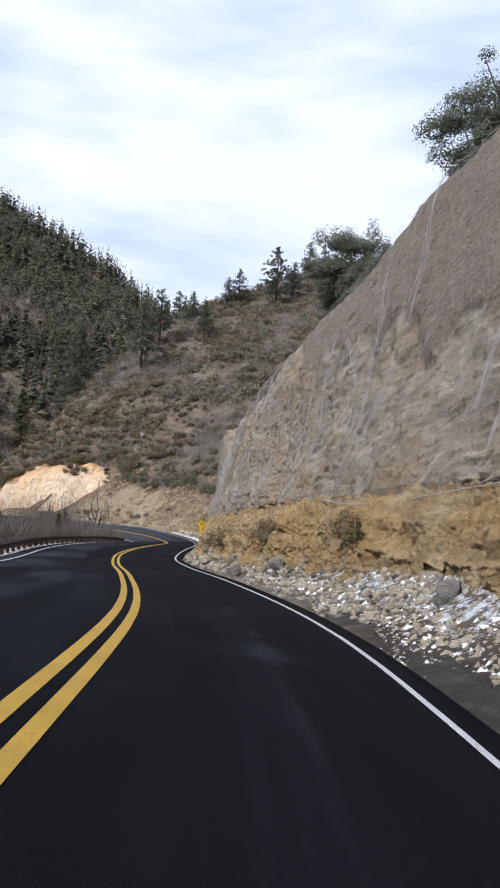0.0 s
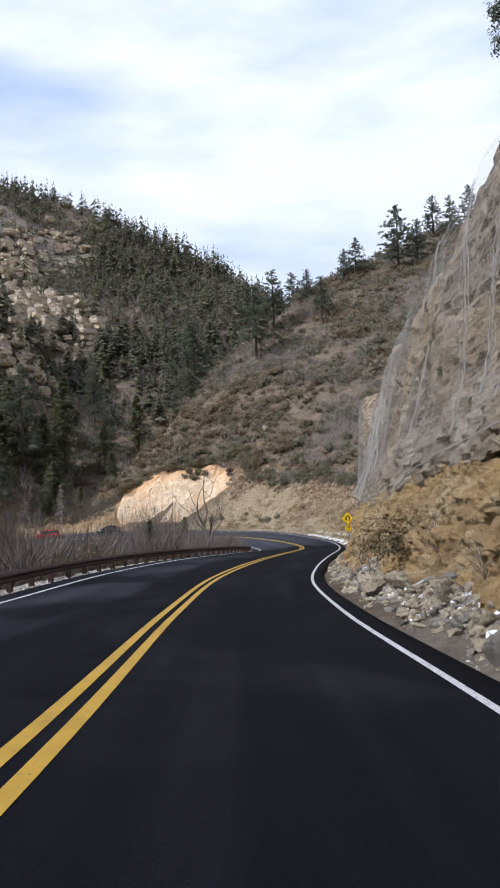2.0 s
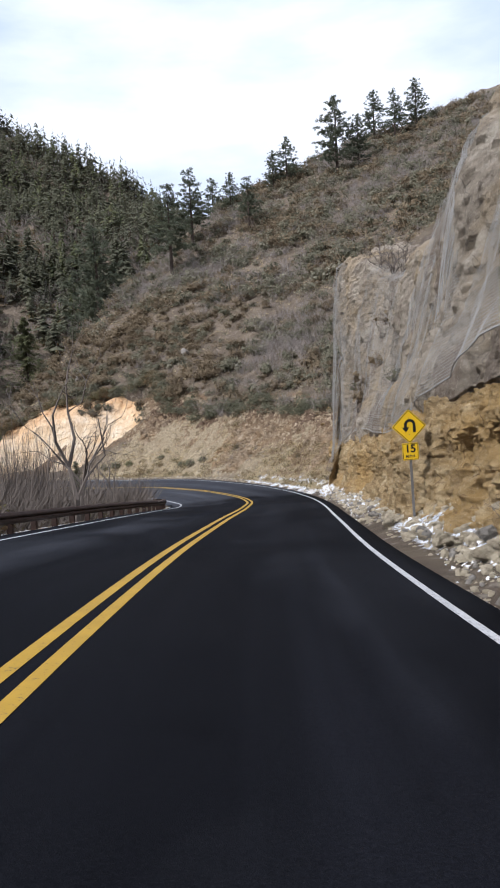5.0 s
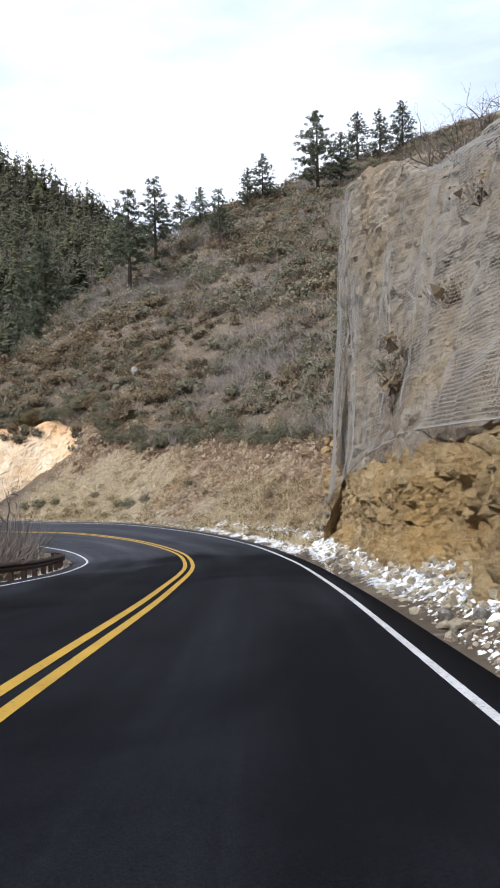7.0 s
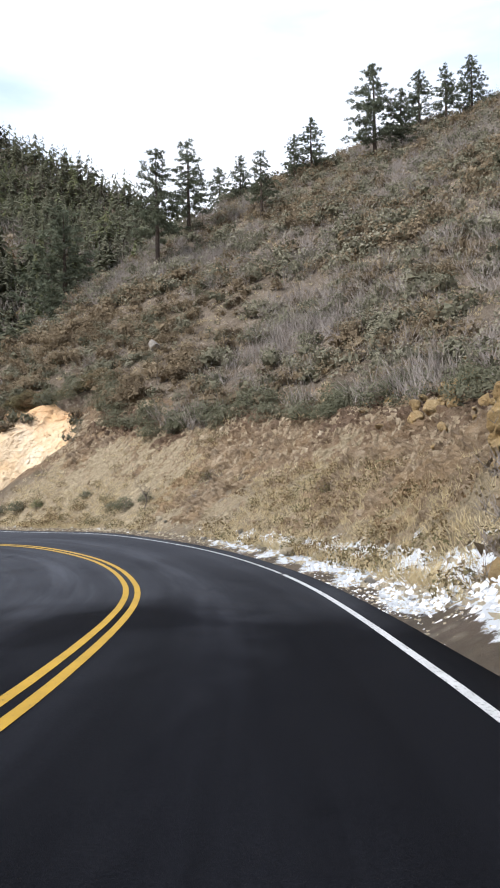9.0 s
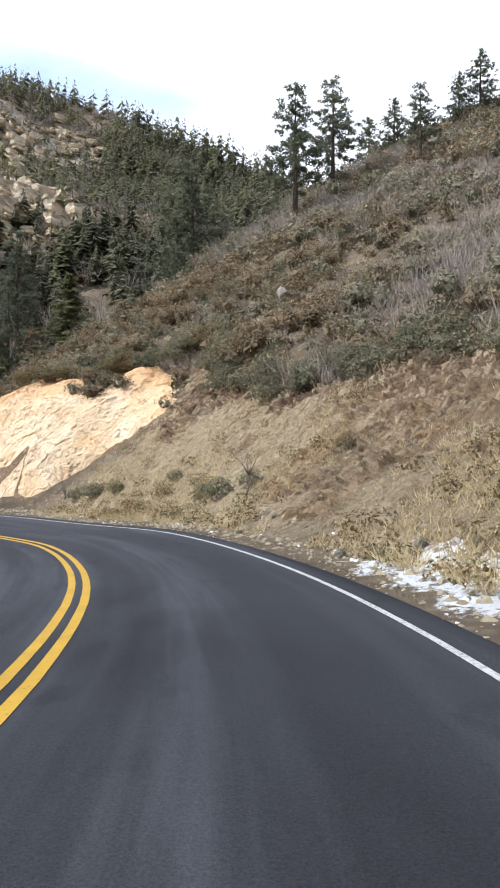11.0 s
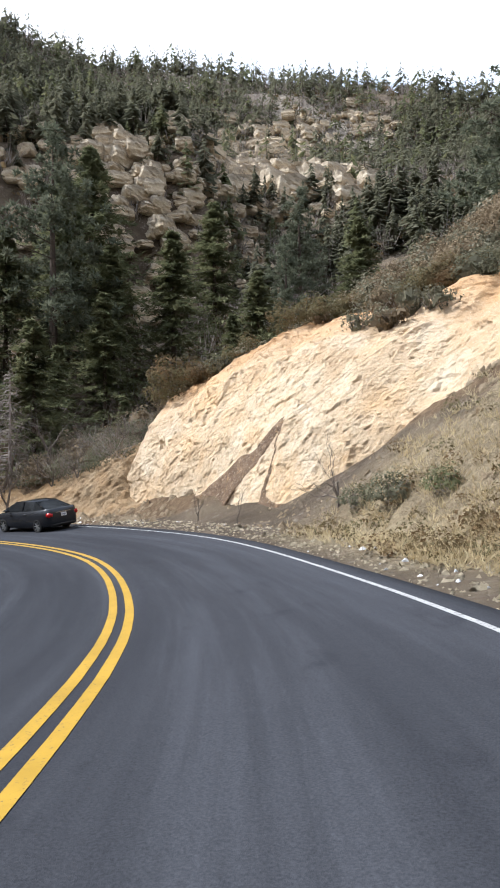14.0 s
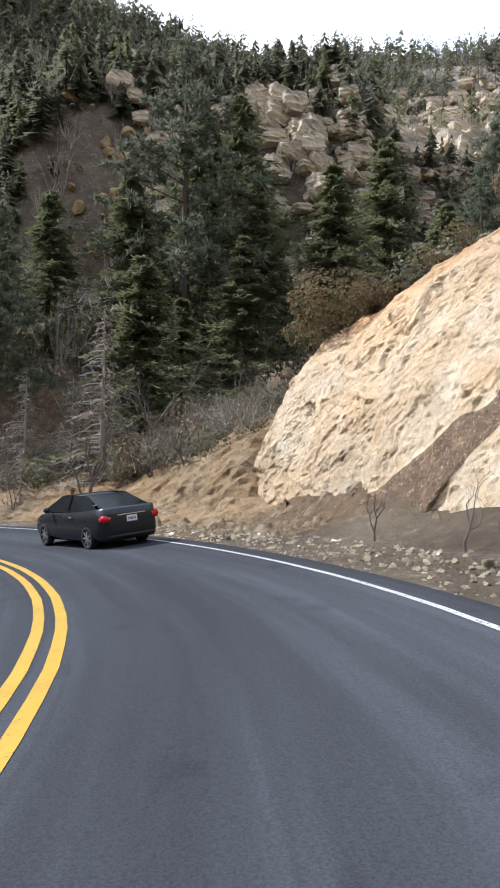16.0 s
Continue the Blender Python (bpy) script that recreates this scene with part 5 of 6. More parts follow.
def scatter_stones():
    rng = np.random.default_rng(11)
    kinds = [stone_mesh(k, 0.6 + 0.08 * (k % 4), (STONE, GREYSTONE, STONE)[k % 3] if k != 4 else STONE, 1 + k % 2) for k in range(9)]
    n = 0
    while n < 290:
        s = rng.uniform(2, 172) if n % 5 < 2 else rng.uniform(20, 68)
        r = rng.random()
        size = (rng.uniform(0.15, 0.4) if r < 0.85 else rng.uniform(0.4, 0.8)) * (1.35 if s < 62 else 1.0)
        d = rng.uniform(5.1, 7.6) if s > 97 else rng.uniform(4.65 if s > 24 else 5.3, cliff_toe(s) + 0.4)
        if 128 < s and rng.random() < 0.5:
            continue
        x, y = on_road(s, d)[:2]
        z = float(ground_z([x], [y])[0])
        ob = tagged(new("boulder", kinds[n % 9]), ("tan broken boulder fallen on the verge", "grey boulder fallen beside the road")[n % 3 == 1], "boulder", "boulders on the verge")
        ob.matrix_world = pose(x, y, z + size * (0.26 if s < 62 else 0.14), rng.uniform(-25, 25), rng.uniform(-25, 25), rng.uniform(0, 360)) @ Matrix.Diagonal((size, size * rng.uniform(0.7, 1.2), size * rng.uniform(0.7, 1.1), 1))
        n += 1
    for x, y, size in ((-49.9, 168.3, 2.4), (-40.1, 158.0, 2.0), (-1.4, 29.1, 0.9), (-30.2, 164.3, 2.2)):
        z = float(ground_z([x], [y])[0])
        ob = tagged(new("boulder", kinds[1]), "large grey boulder among the hillside brush", "boulder", "boulders on the hillside")
        ob.matrix_world = pose(x, y, z + 0.3 * size, 10, 20, 40 + x) @ Matrix.Diagonal((size, size * 0.8, size * 0.9, 1))
    # rocks piled along the foot of the netted cliff
    n = 3000
    s = 14 + 80 * rng.random(n) ** 1.25
    d = 4.36 + (cliff_toe(s) + 0.5 - 4.36) * rng.random(n) ** 0.8
    q = on_road(s, d)
    q[:, 2] = ground_z(q[:, 0], q[:, 1])
    shapes = [stone_mesh(60 + k, 0.65, STONE, 1) for k in range(6)]
    shapes = [(np.array([v.co for v in me.vertices]), np.array([f.vertices for f in me.polygons])) for me in shapes]
    for nm, mat, lab, sel in (("fallen_rocks", STONE, "tan rocks piled along the foot of the cliff", rng.random(n) < 0.80), ("fallen_grey_rocks", GREYSTONE, "grey rocks piled along the foot of the cliff", None)):
        sel = sel if sel is not None else ~taken
        taken = sel
        vv, ff, at = [], [], 0
        for k in np.where(sel)[0]:
            v, f = shapes[k % 6]
            a, size = rng.uniform(0, 6.28), 0.10 + 0.30 * rng.random() ** 2.2
            turn = np.array([[math.cos(a), -math.sin(a), 0], [math.sin(a), math.cos(a), 0], [0, 0, 1]])
            vv.append(v @ turn.T * size * rng.uniform(0.7, 1.3, 3) + q[k] + (0, 0, 0.18 * size))
            ff.append(f + at)
            at += len(v)
        tagged(new(nm, mesh_of(nm, np.concatenate(vv), np.concatenate(ff), mat)), lab, "rubble", kind="stuff")
    # a few larger rocks fallen from the bank
    for k in range(16):
        s, d, size = rng.uniform(104.5, 114), rng.uniform(5.4, 7.0), rng.uniform(0.3, 0.75)
        x, y = on_road(s, d)[:2]
        z = float(ground_z([x], [y])[0])
        ob = tagged(new("boulder", kinds[(0, 2, 3, 5)[k % 4]]), "tan angular boulder fallen below the bank", "boulder", "boulders below the bank")
        ob.matrix_world = pose(x, y, z + 0.2 * size, rng.uniform(-25, 25), rng.uniform(-25, 25), rng.uniform(0, 360)) @ Matrix.Diagonal((size, size * 0.8, size * 0.8, 1))
    # rubble too small to pick up one by one
    n = 40000
    s = np.where(rng.random(n) < 0.72, rng.uniform(-10, 104, n), rng.uniform(-10, 172, n))
    d = np.where(rng.random(n) < 0.72, rng.uniform(4.25, 7.0, n), rng.uniform(-6.9, -4.95, n))
    keep = (d > 0) | (s < 112)
    s, d = s[keep], d[keep]
    p = on_road(s, d)
    p[:, 2] = ground_z(p[:, 0], p[:, 1])
    tet = np.array([[1, 0, -0.5], [-0.5, 0.87, -0.5], [-0.5, -0.87, -0.5], [0.1, 0.1, 0.7], [0.5, 0.5, 0.3], [-0.6, 0.1, 0.45]])
    tris = np.array([[0, 1, 4], [1, 3, 4], [3, 0, 4], [1, 2, 5], [2, 3, 5], [3, 1, 5], [2, 0, 3]])
    r = rng.uniform(0.015, 0.065, len(p)) * (1 + 0.9 * (d > 4.95))
    a = rng.uniform(0, 6.28, len(p))
    jit = tet[None] * (1 + 0.35 * rng.normal(size=(len(p), 6, 1)))
    c, sn = np.cos(a)[:, None], np.sin(a)[:, None]
    v = np.stack([jit[..., 0] * c - jit[..., 1] * sn, jit[..., 0] * sn + jit[..., 1] * c, jit[..., 2] * 0.7], -1) * r[:, None, None] + p[:, None]
    f = (tris[None] + (np.arange(len(p)) * 6)[:, None, None]).reshape(-1, 3)
    part_of = rng.random(len(p)) < ramp(s, [20, 60, 100, 108, 110], [0.25, 0.4, 0.45, 0.4, 0.06])
    for sel, nm, mat, lab in ((~part_of, "rubble", STONE, "small tan rubble along the verge"), (part_of, "snow_scraps", SNOW, "scraps of old snow among the rubble")):
        idx = np.where(sel)[0]
        vv = v[idx].reshape(-1, 3)
        ff = (tris[None] + (np.arange(len(idx)) * 6)[:, None, None]).reshape(-1, 3)
        tagged(new(nm, mesh_of(nm, vv, ff, mat)), lab, nm.split("_")[0], kind="stuff")


scatter_stones()


BANKSTONE = rock_material("bank_stone", (0.18, 0.13, 0.08), (0.33, 0.25, 0.16), (0.50, 0.41, 0.29), (0.10, 0.075, 0.05))


def bank_rubble():
    """Broken rock lying on the bank and the scree."""
    rng = np.random.default_rng(13)
    n = 24000
    s = rng.uniform(99, 169, n)
    d = 20 - 14 * rng.random(n) ** 1.5
    d = np.minimum(d, ramp(s, [99, 112, 128, 140, 150, 160, 167], [14, 17, 19, 18, 20, 15, 10]))
    p = on_road(s, d)
    p[:, 2] = ground_z(p[:, 0], p[:, 1])
    high = smooth(d - ramp(s, [99, 112, 128, 140, 150, 160, 167], [14, 17, 19, 18, 20, 15, 10]), -9, -3)
    keep = fbm(p, 4, 3, 83) + rng.uniform(-0.5, 0.5, n) + 0.25 * high > -0.02
    p, high = p[keep], high[keep]
    r = 0.04 + (0.15 + 0.17 * high) * rng.random(len(p)) ** 2.6
    tet = np.array([[1, 0, -0.5], [-0.5, 0.87, -0.5], [-0.5, -0.87, -0.5], [0.1, 0.1, 0.7], [0.5, 0.5, 0.3], [-0.6, 0.1, 0.45]])
    tris = np.array([[0, 1, 4], [1, 3, 4], [3, 0, 4], [1, 2, 5], [2, 3, 5], [3, 1, 5], [2, 0, 3]])
    v = tet[None] * (1 + 0.35 * rng.normal(size=(len(p), 6, 1))) * r[:, None, None] + p[:, None]
    f = (tris[None] + (np.arange(len(p)) * 6)[:, None, None]).reshape(-1, 3)
    tagged(new("bank_rubble", mesh_of("bank_rubble", v.reshape(-1, 3), f, BANKSTONE)), "broken tan rock scattered over the bank", "rubble", kind="stuff")


bank_rubble()


# ---- crags on the mountain ----
def block_mesh(seed, mat):
    """A jointed block of bedded rock: a cube with stepped beds, broken corners and leaning sides."""
    rng = np.random.default_rng(seed)
    bm = bmesh.new()
    bmesh.ops.create_cube(bm, size=1.0)
    bmesh.ops.subdivide_edges(bm, edges=bm.edges[:], cuts=5, use_grid_fill=True)
    beds = rng.uniform(-0.10, 0.10, 9)
    lean = rng.uniform(-0.18, 0.18, 2)
    for v in bm.verts:
        k = int((v.co.z + 0.5) * 6.5)
        grow = 1 + beds[k] + 0.05 * rng.normal()
        corner = max(0.0, abs(v.co.x) + abs(v.co.y) + abs(v.co.z) - 1.02)
        c = v.co * (1 - 0.30 * corner)
        v.co = Vector((c.x * grow + lean[0] * c.z, c.y * grow + lean[1] * c.z, c.z + 0.03 * rng.normal()))
    me = bpy.data.meshes.new("rock_block")
    bm.to_mesh(me)
    bm.free()
    me.materials.append(mat)
    return me


def make_crags():
    rng = np.random.default_rng(23)
    kinds = [block_mesh(400 + k, CRAG) for k in range(8)]
    warm = [stone_mesh(420 + k, 1.0, OCHRE, 2) for k in range(6)]
    for x, y, w, h in CRAGS_LIST:
        z = float(ground_z([x], [y])[0])
        label = "weathered pale grey crag on the wooded mountain side" if y > 180 else "orange rock outcrop in the roadside bank"
        crag = thing("crag", label, "crag", pose(x, y, z), group="crags on the mountain" if y > 180 else "outcrops in the bank")
        for k in range(44 if y > 180 else 24):
            dx, dy = rng.normal() * w * 0.5, rng.normal() * w * 0.4
            dz = float(ground_z([x + dx], [y + dy])[0]) - z
            size = rng.random() ** 1.6
            b = piece("rock_block", kinds[k % 8] if y > 180 else warm[k % 6], crag)
            if y > 180:
                # beds that lie one on another, turned alike within a crag
                b.matrix_local = pose(dx, dy, dz + (0.05 + 0.32 * rng.random()) * h, rng.uniform(-7, 7), rng.uniform(-9, 9), 60 + 25 * math.sin(x) + rng.uniform(-22, 22)) @ Matrix.Diagonal(
                    ((0.12 + 0.27 * size) * w, (0.10 + 0.20 * size) * w, (0.06 + 0.16 * size) * w * rng.uniform(0.7, 1.7), 1))
            else:
                b.matrix_local = pose(dx, dy, dz + 0.15 * h, rng.uniform(-22, 22), rng.uniform(-22, 22), rng.uniform(0, 360)) @ Matrix.Diagonal(
                    ((0.12 + 0.30 * size) * w, (0.10 + 0.24 * size) * w, (0.09 + 0.22 * size) * w * rng.uniform(0.7, 1.2), 1))


CRAGS_LIST = [(-105, 194.5, 9, 9), (-110.5, 188.5, 10, 10), (-115.5, 181, 9, 9), (-102.5, 200, 8, 8), (-119, 173, 8, 8), (-113, 195, 9, 8),
              (-119, 242, 18, 8), (-130, 258, 18, 8), (-136, 231, 15, 7), (-114, 216, 13, 6), (-149, 249, 12, 8), (-163, 247, 10, 9), (-152, 277, 13, 9), (-160, 288, 12, 10),
              (-157, 299, 10, 8), (-147, 318, 10, 7), (-155, 191, 12, 10), (-185, 262, 12, 9), (-172, 196, 14, 14), (-5.4, 121.8, 3.2, 2.0), (-3.6, 121.0, 2.6, 1.8), (-6.0, 126.5, 2.4, 1.5), (-3.5, 117, 2.4, 1.8), (-8.2, 130.5, 2.0, 1.2),
              (-190, 225, 16, 15), (-205, 215, 16, 18), (-143, 262, 11, 8), (-126, 250, 9, 7), (-141, 240, 9, 7), (-170, 272, 12, 9)]
make_crags()


# ---- brush on the slopes ----
def random_places(rng, n, s0, s1, d0, d1):
    """Places spread evenly over a stretch of slope; d0 and d1 may follow s."""
    s = rng.uniform(s0, s1, n * 3)
    lo, hi = d0(s), d1(s)
    d = lo + (hi - lo) * rng.random(n * 3)
    bend = np.gradient(np.unwrap(np.arctan2(TAN[:, 1], TAN[:, 0])), S)
    stretch = 1 + d * np.clip(np.interp(s, S, bend), 0, 0.04)
    keep = rng.random(n * 3) < (stretch * (hi - lo)) / (stretch * (hi - lo)).max()
    s, d = s[keep][:n], d[keep][:n]
    p = on_road(s, d)
    p[:, 2] = ground_z(p[:, 0], p[:, 1])
    return p, s, d


def slope_edge(s):
    return ramp(s, [97, 112, 128, 140, 147, 151, 160, 167, 169, 171, 176], [13.4, 15.6, 16.3, 15.3, 16.6, 20.6, 17.6, 14, 13.4, 9.5, 9])


def slope_crest(s):
    return ramp(s, [97, 145, 153, 158, 162, 164, 166, 168, 170, 173, 178], [80, 132, 122, 106, 92, 68, 48, 36, 28, 20, 14])


def make_brush():
    rng = np.random.default_rng(31)
    p, s, d = random_places(rng, 13500, 99, 176, slope_edge, slope_crest)
    clump = fbm(p * (1, 1, 0), 7, 3, 90)
    keep = clump + rng.uniform(-0.4, 0.4, len(p)) > -0.62
    p, s, d, clump = p[keep], s[keep], d[keep], clump[keep]
    up = d - slope_edge(s)
    r = (0.45 + 1.05 * rng.random(len(p)) ** 1.6) * (1 + 0.22 * clump)
    # grey thickets low on the open slope, rust towards the cutting, green above
    grey = 0.30 * smooth(s, 104, 112) * (1 - smooth(s, 138, 148)) * (1 - smooth(up, 12, 24))
    rust = 0.34 * smooth(s, 134, 146) * (1 - smooth(up, 24, 45)) - 0.10
    kind = rng.random(len(p)) + 0.45 * fbm(p * (1, 1, 0), 14, 2, 95) + grey - rust
    near = up < 26
    for sel, nm, mat, lab in ((kind < 0.42, "brush", RUSTY, "rusty brown scrub oak brush over the hillside"), ((kind >= 0.42) & (kind < 0.86), "sage", OLIVE, "grey-green manzanita and sage over the hillside")):
        v0, t0 = solid_shrubs(rng, p[sel & near], r[sel & near], r[sel & near] * 1.45, 0.125, 130)
        v1, t1 = solid_shrubs(rng, p[sel & ~near], r[sel & ~near] * 1.15, r[sel & ~near] * 1.6, 0.25, 40)
        toned(stuff(nm, np.concatenate([v0, v1]), mat, lab, "brush"), np.concatenate([t0, t1]))
    sel = kind >= 0.86
    stuff("bare_brush", twig_cloud(rng, p[sel], rng.uniform(1.6, 3.4, sel.sum()), 60, 0.5, 0.020), TWIG, "leafless grey brush over the hillside", "brush")
    # straw grass in the gaps between the shrubs
    p, s, d = random_places(rng, 3200, 99, 172, slope_edge, lambda q: np.minimum(slope_crest(q), slope_edge(q) + 60))
    p = p[fbm(p * (1, 1, 0), 7, 3, 90) < 0.0]
    stuff("slope_grass", twig_cloud(rng, p, rng.uniform(0.35, 0.8, len(p)), 16, 0.8, 0.03), STRAW, "pale dry grass between the hillside shrubs", "grass")
    # the darker hem of bushes along the top of the bank
    s = rng.uniform(106, 169, 150)
    d = slope_edge(s) + rng.uniform(-0.3, 2.2, 150)
    q = on_road(s, d)
    q[:, 2] = ground_z(q[:, 0], q[:, 1])
    r = rng.uniform(0.6, 1.35, 150)
    stuff("bank_bushes", shrub_cloud(rng, q, r, r * 1.4, 0.085, 420), SAGE, "dense green-grey bushes along the top of the bank", "bush")
    # bushes that hang over the pale cutting
    s = 150.5 + 15.5 * rng.random(75)
    pts = [cut_profile(q) for q in s]
    q = np.array([on_road(a, b[-2][0] + rng.uniform(-0.9, 1.0), b[-2][1] + 0.25) for a, b in zip(s, pts)])
    q[:, 2] = np.maximum(q[:, 2], ground_z(q[:, 0], q[:, 1]))
    r = 0.45 + 1.3 * rng.random(len(q)) ** 1.5 * (0.65 + 0.35 * np.sin(s * 1.3))
    stuff("overhanging_bushes", shrub_cloud(rng, q, r, r * 1.3, 0.085, 420), BRUSH, "brown bushes along the lip of the cutting", "bush")
    # dry grass and small weeds on the bank
    n = 9500
    s = rng.uniform(99, 170, n)
    d = 5.6 + (slope_edge(s) - 5.6) * rng.random(n) ** 1.25
    q = on_road(s, d)
    q[:, 2] = ground_z(q[:, 0], q[:, 1])
    ok = (fbm(q, 4, 3, 44) + rng.uniform(-0.4, 0.4, n) - 0.75 * smooth(d - slope_edge(s), -7.5, -2) > -0.2) & (s < 149 + 3 * rng.random(n))
    q = q[ok]
    stuff("dry_grass", twig_cloud(rng, q, rng.uniform(0.2, 0.7, len(q)), 16, 0.7, 0.012), STRAW, "straw-coloured dry grass tufts on the bank", "grass")
    q = q[rng.random(len(q)) < 0.10]
    r = rng.uniform(0.22, 0.6, len(q))
    stuff("bank_weeds", shrub_cloud(rng, q, r, r * 1.3, 0.09, 240), BRUSH, "low brown weeds on the bank", "brush")


make_brush()


def bush_things():
    """The few shrubs that stand out singly."""
    rng = np.random.default_rng(37)
    spots = [(134.5, 8.0, 0.75, SAGE), (132.8, 8.6, 0.6, SAGE), (136.6, 8.2, 0.5, SAGE), (129.0, 10.8, 0.5, BRUSH), (148.5, 8.3, 0.8, SAGE), (146.5, 8.6, 0.6, FIR),
             (150.2, 8.2, 0.6, SAGE), (141.5, 9.4, 0.5, SAGE), (115.5, 9.5, 0.55, BRUSH), (20.5, 6.6, 0.8, BRUSH), (29.5, 6.2, 0.9, BRUSH), (40.5, 5.6, 0.8, BRUSH)]
    for s, d, r, mat in spots:
        x, y = on_road(s, d)[:2]
        z = float(ground_z([x], [y])[0]) + (0.6 if s < 97 else 0)
        bush = thing("bush", "low rounded bush on the roadside bank", "bush", pose(x, y, z), group="bushes on the bank")
        v = shrub_cloud(rng, np.zeros((1, 3)), [r], [r * 1.5], 0.085, 1100, 0.4)
        piece("foliage", mesh_of("foliage", v, tri_faces(len(v)), mat), bush)
        v = twig_cloud(rng, np.zeros((1, 3)), [r * 1.6], 60, 0.6, 0.012)
        piece("twig_crown", mesh_of("twig_crown", v, tri_faces(len(v)), TWIG), bush)
    # bushes that hang into the pale cutting from its lip
    for k, (s, d, h, r) in enumerate(((156.7, 14.5, 8.9, 0.8), (155.8, 14.9, 8.7, 1.0), (154.8, 14.5, 8.4, 0.9), (155.3, 16.0, 9.3, 1.1), (154.2, 15.8, 9.1, 0.9), (156.5, 16.1, 9.8, 1.1), (150.1, 16.7, 7.7, 0.8), (150.8, 17.9, 8.6, 1.0), (151.6, 19.0, 9.4, 1.0),
                                      (149.7, 15.5, 6.9, 0.8), (158.5, 17.4, 10.5, 0.9), (160.0, 16.7, 10.2, 0.8), (162.4, 14.7, 8.8, 0.9), (164.0, 13.9, 7.9, 1.1), (164.8, 13.3, 7.3, 0.9))):
        bush = thing("overhanging_bush", "grey-green bush hanging over the pale rock cutting", "bush", pose(*on_road(s, d, h)), group="bushes over the cutting")
        v, tone = solid_shrubs(rng, np.zeros((1, 3)), [r], [r * 1.5], 0.10, 420)
        toned(piece("foliage", mesh_of("foliage", v, tri_faces(len(v)), (OLIVE, OLIVE, RUSTY)[k % 3]), bush), tone)
        v = twig_cloud(rng, np.zeros((1, 3)), [r * 1.4], 50, 0.7, 0.012)
        piece("twig_crown", mesh_of("twig_crown", v, tri_faces(len(v)), TWIG), bush)
    # shrubs rooted in the pillar behind the netting
    for k, (s, d, h, r) in enumerate(((90.4, 6.9, 5.4, 0.75), (91.3, 6.9, 6.2, 0.6), (89.6, 6.9, 6.3, 0.7), (94.3, 7.4, 10.9, 0.45), (86.0, 7.0, 6.8, 0.6), (80.5, 7.0, 5.2, 0.6), (84.0, 7.3, 8.6, 0.5))):
        bush = thing("cliff_bush", "dark twiggy shrub pressed behind the wire netting", "bush", pose(*on_road(s, d, h)), group="shrubs behind the netting")
        v, tone = solid_shrubs(rng, np.zeros((1, 3)), [r], [r * 1.7], 0.07, 420)
        toned(piece("foliage", mesh_of("foliage", v, tri_faces(len(v)), (RUSTY, OLIVE)[k % 2]), bush), tone)
        v = twig_cloud(rng, np.zeros((1, 3)), [r * 1.9], 90, 0.7, 0.010)
        piece("twig_crown", mesh_of("twig_crown", v, tri_faces(len(v)), TWIG), bush)
    # brown scrub in the cleft where the netted pillar ends
    for s, d, h, r in ((98.8, 6.45, 2.75, 0.4), (98.6, 6.2, 2.0, 0.36), (98.5, 6.1, 1.35, 0.36), (98.5, 6.0, 0.75, 0.4), (98.6, 5.85, 0.2, 0.4)):
        bush = thing("cleft_bush", "brown dry scrub in the cleft beside the pillar", "bush", pose(*on_road(s, d, h)), group="scrub beside the pillar")
        v, tone = solid_shrubs(rng, np.zeros((1, 3)), [r], [r * 1.6], 0.06, 420)
        toned(piece("foliage", mesh_of("foliage", v, tri_faces(len(v)), RUSTY), bush), tone)
        v = twig_cloud(rng, np.zeros((1, 3)), [r * 1.8], 80, 0.7, 0.010)
        piece("twig_crown", mesh_of("twig_crown", v, tri_faces(len(v)), TWIG), bush)
    stems = [bare_tree_mesh(700 + k, 2.0, 6, 0.62, 0.02) for k in range(4)]
    # bare thickets clinging to the netted cliff and its foot
    for s, d, h, up in ((18, 6.6, 1.6, 0.7), (24, 6.5, 1.8, 0.9), (33, 6.0, 2.0, 0.5), (37, 6.2, 1.7, 1.4), (44, 5.6, 2.0, 0.4), (48, 5.7, 1.8, 0.9), (53, 5.6, 1.6, 0.4),
                        (26, 9.2, 1.8, 9.0), (17, 10.0, 2.2, 7.5), (90.0, 6.6, 1.5, 5.0), (91, 6.7, 1.3, 6.2), (12, 7.4, 1.4, 2.0), (60, 5.6, 1.2, 0.6),
                        (94.5, 8.7, 2.2, 14.7), (92.5, 9.0, 2.8, 13.8), (90.5, 9.2, 3.0, 12.9), (88, 9.3, 2.8, 12.0), (85, 9.4, 2.6, 11.3), (81, 9.4, 2.2, 10.8)):
        x, y, z = on_road(s, d, up)
        bush = thing("bare_bush", "leafless grey bush on the rock face", "bush", pose(x, y, z), group="bare bushes on the rock")
        for j in range(3):
            for nm, me in stems[(j + int(s)) % 4]:
                ob = piece("stem" if nm == "trunk" else "twig_crown", me, bush)
                ob.matrix_local = pose(0.12 * h * math.cos(2.1 * j), 0.12 * h * math.sin(2.1 * j), -0.1, 24 * math.sin(2.1 * j + s), 24 * math.cos(2.1 * j + s), 120 * j + 40 * s) @ Matrix.Scale(h / 2.0, 4)


bush_things()


# ---- conifers ----
PINES = [conifer_kind(100 + k, 16.0, 3.8 + 0.5 * k, 74 + 8 * k, 0, 34, 0, NEEDLE, bare=0.26 - 0.08 * k) for k in range(3)]
FIRS = [conifer_kind(200 + k, 16.0, 7.4 + 0.6 * k, 40, 8, 8, 0.46, FIR, bare=0.03, droop=0.34, ragged=0.5, per=6, taper=0.92, gaps=0.6) for k in range(3)]


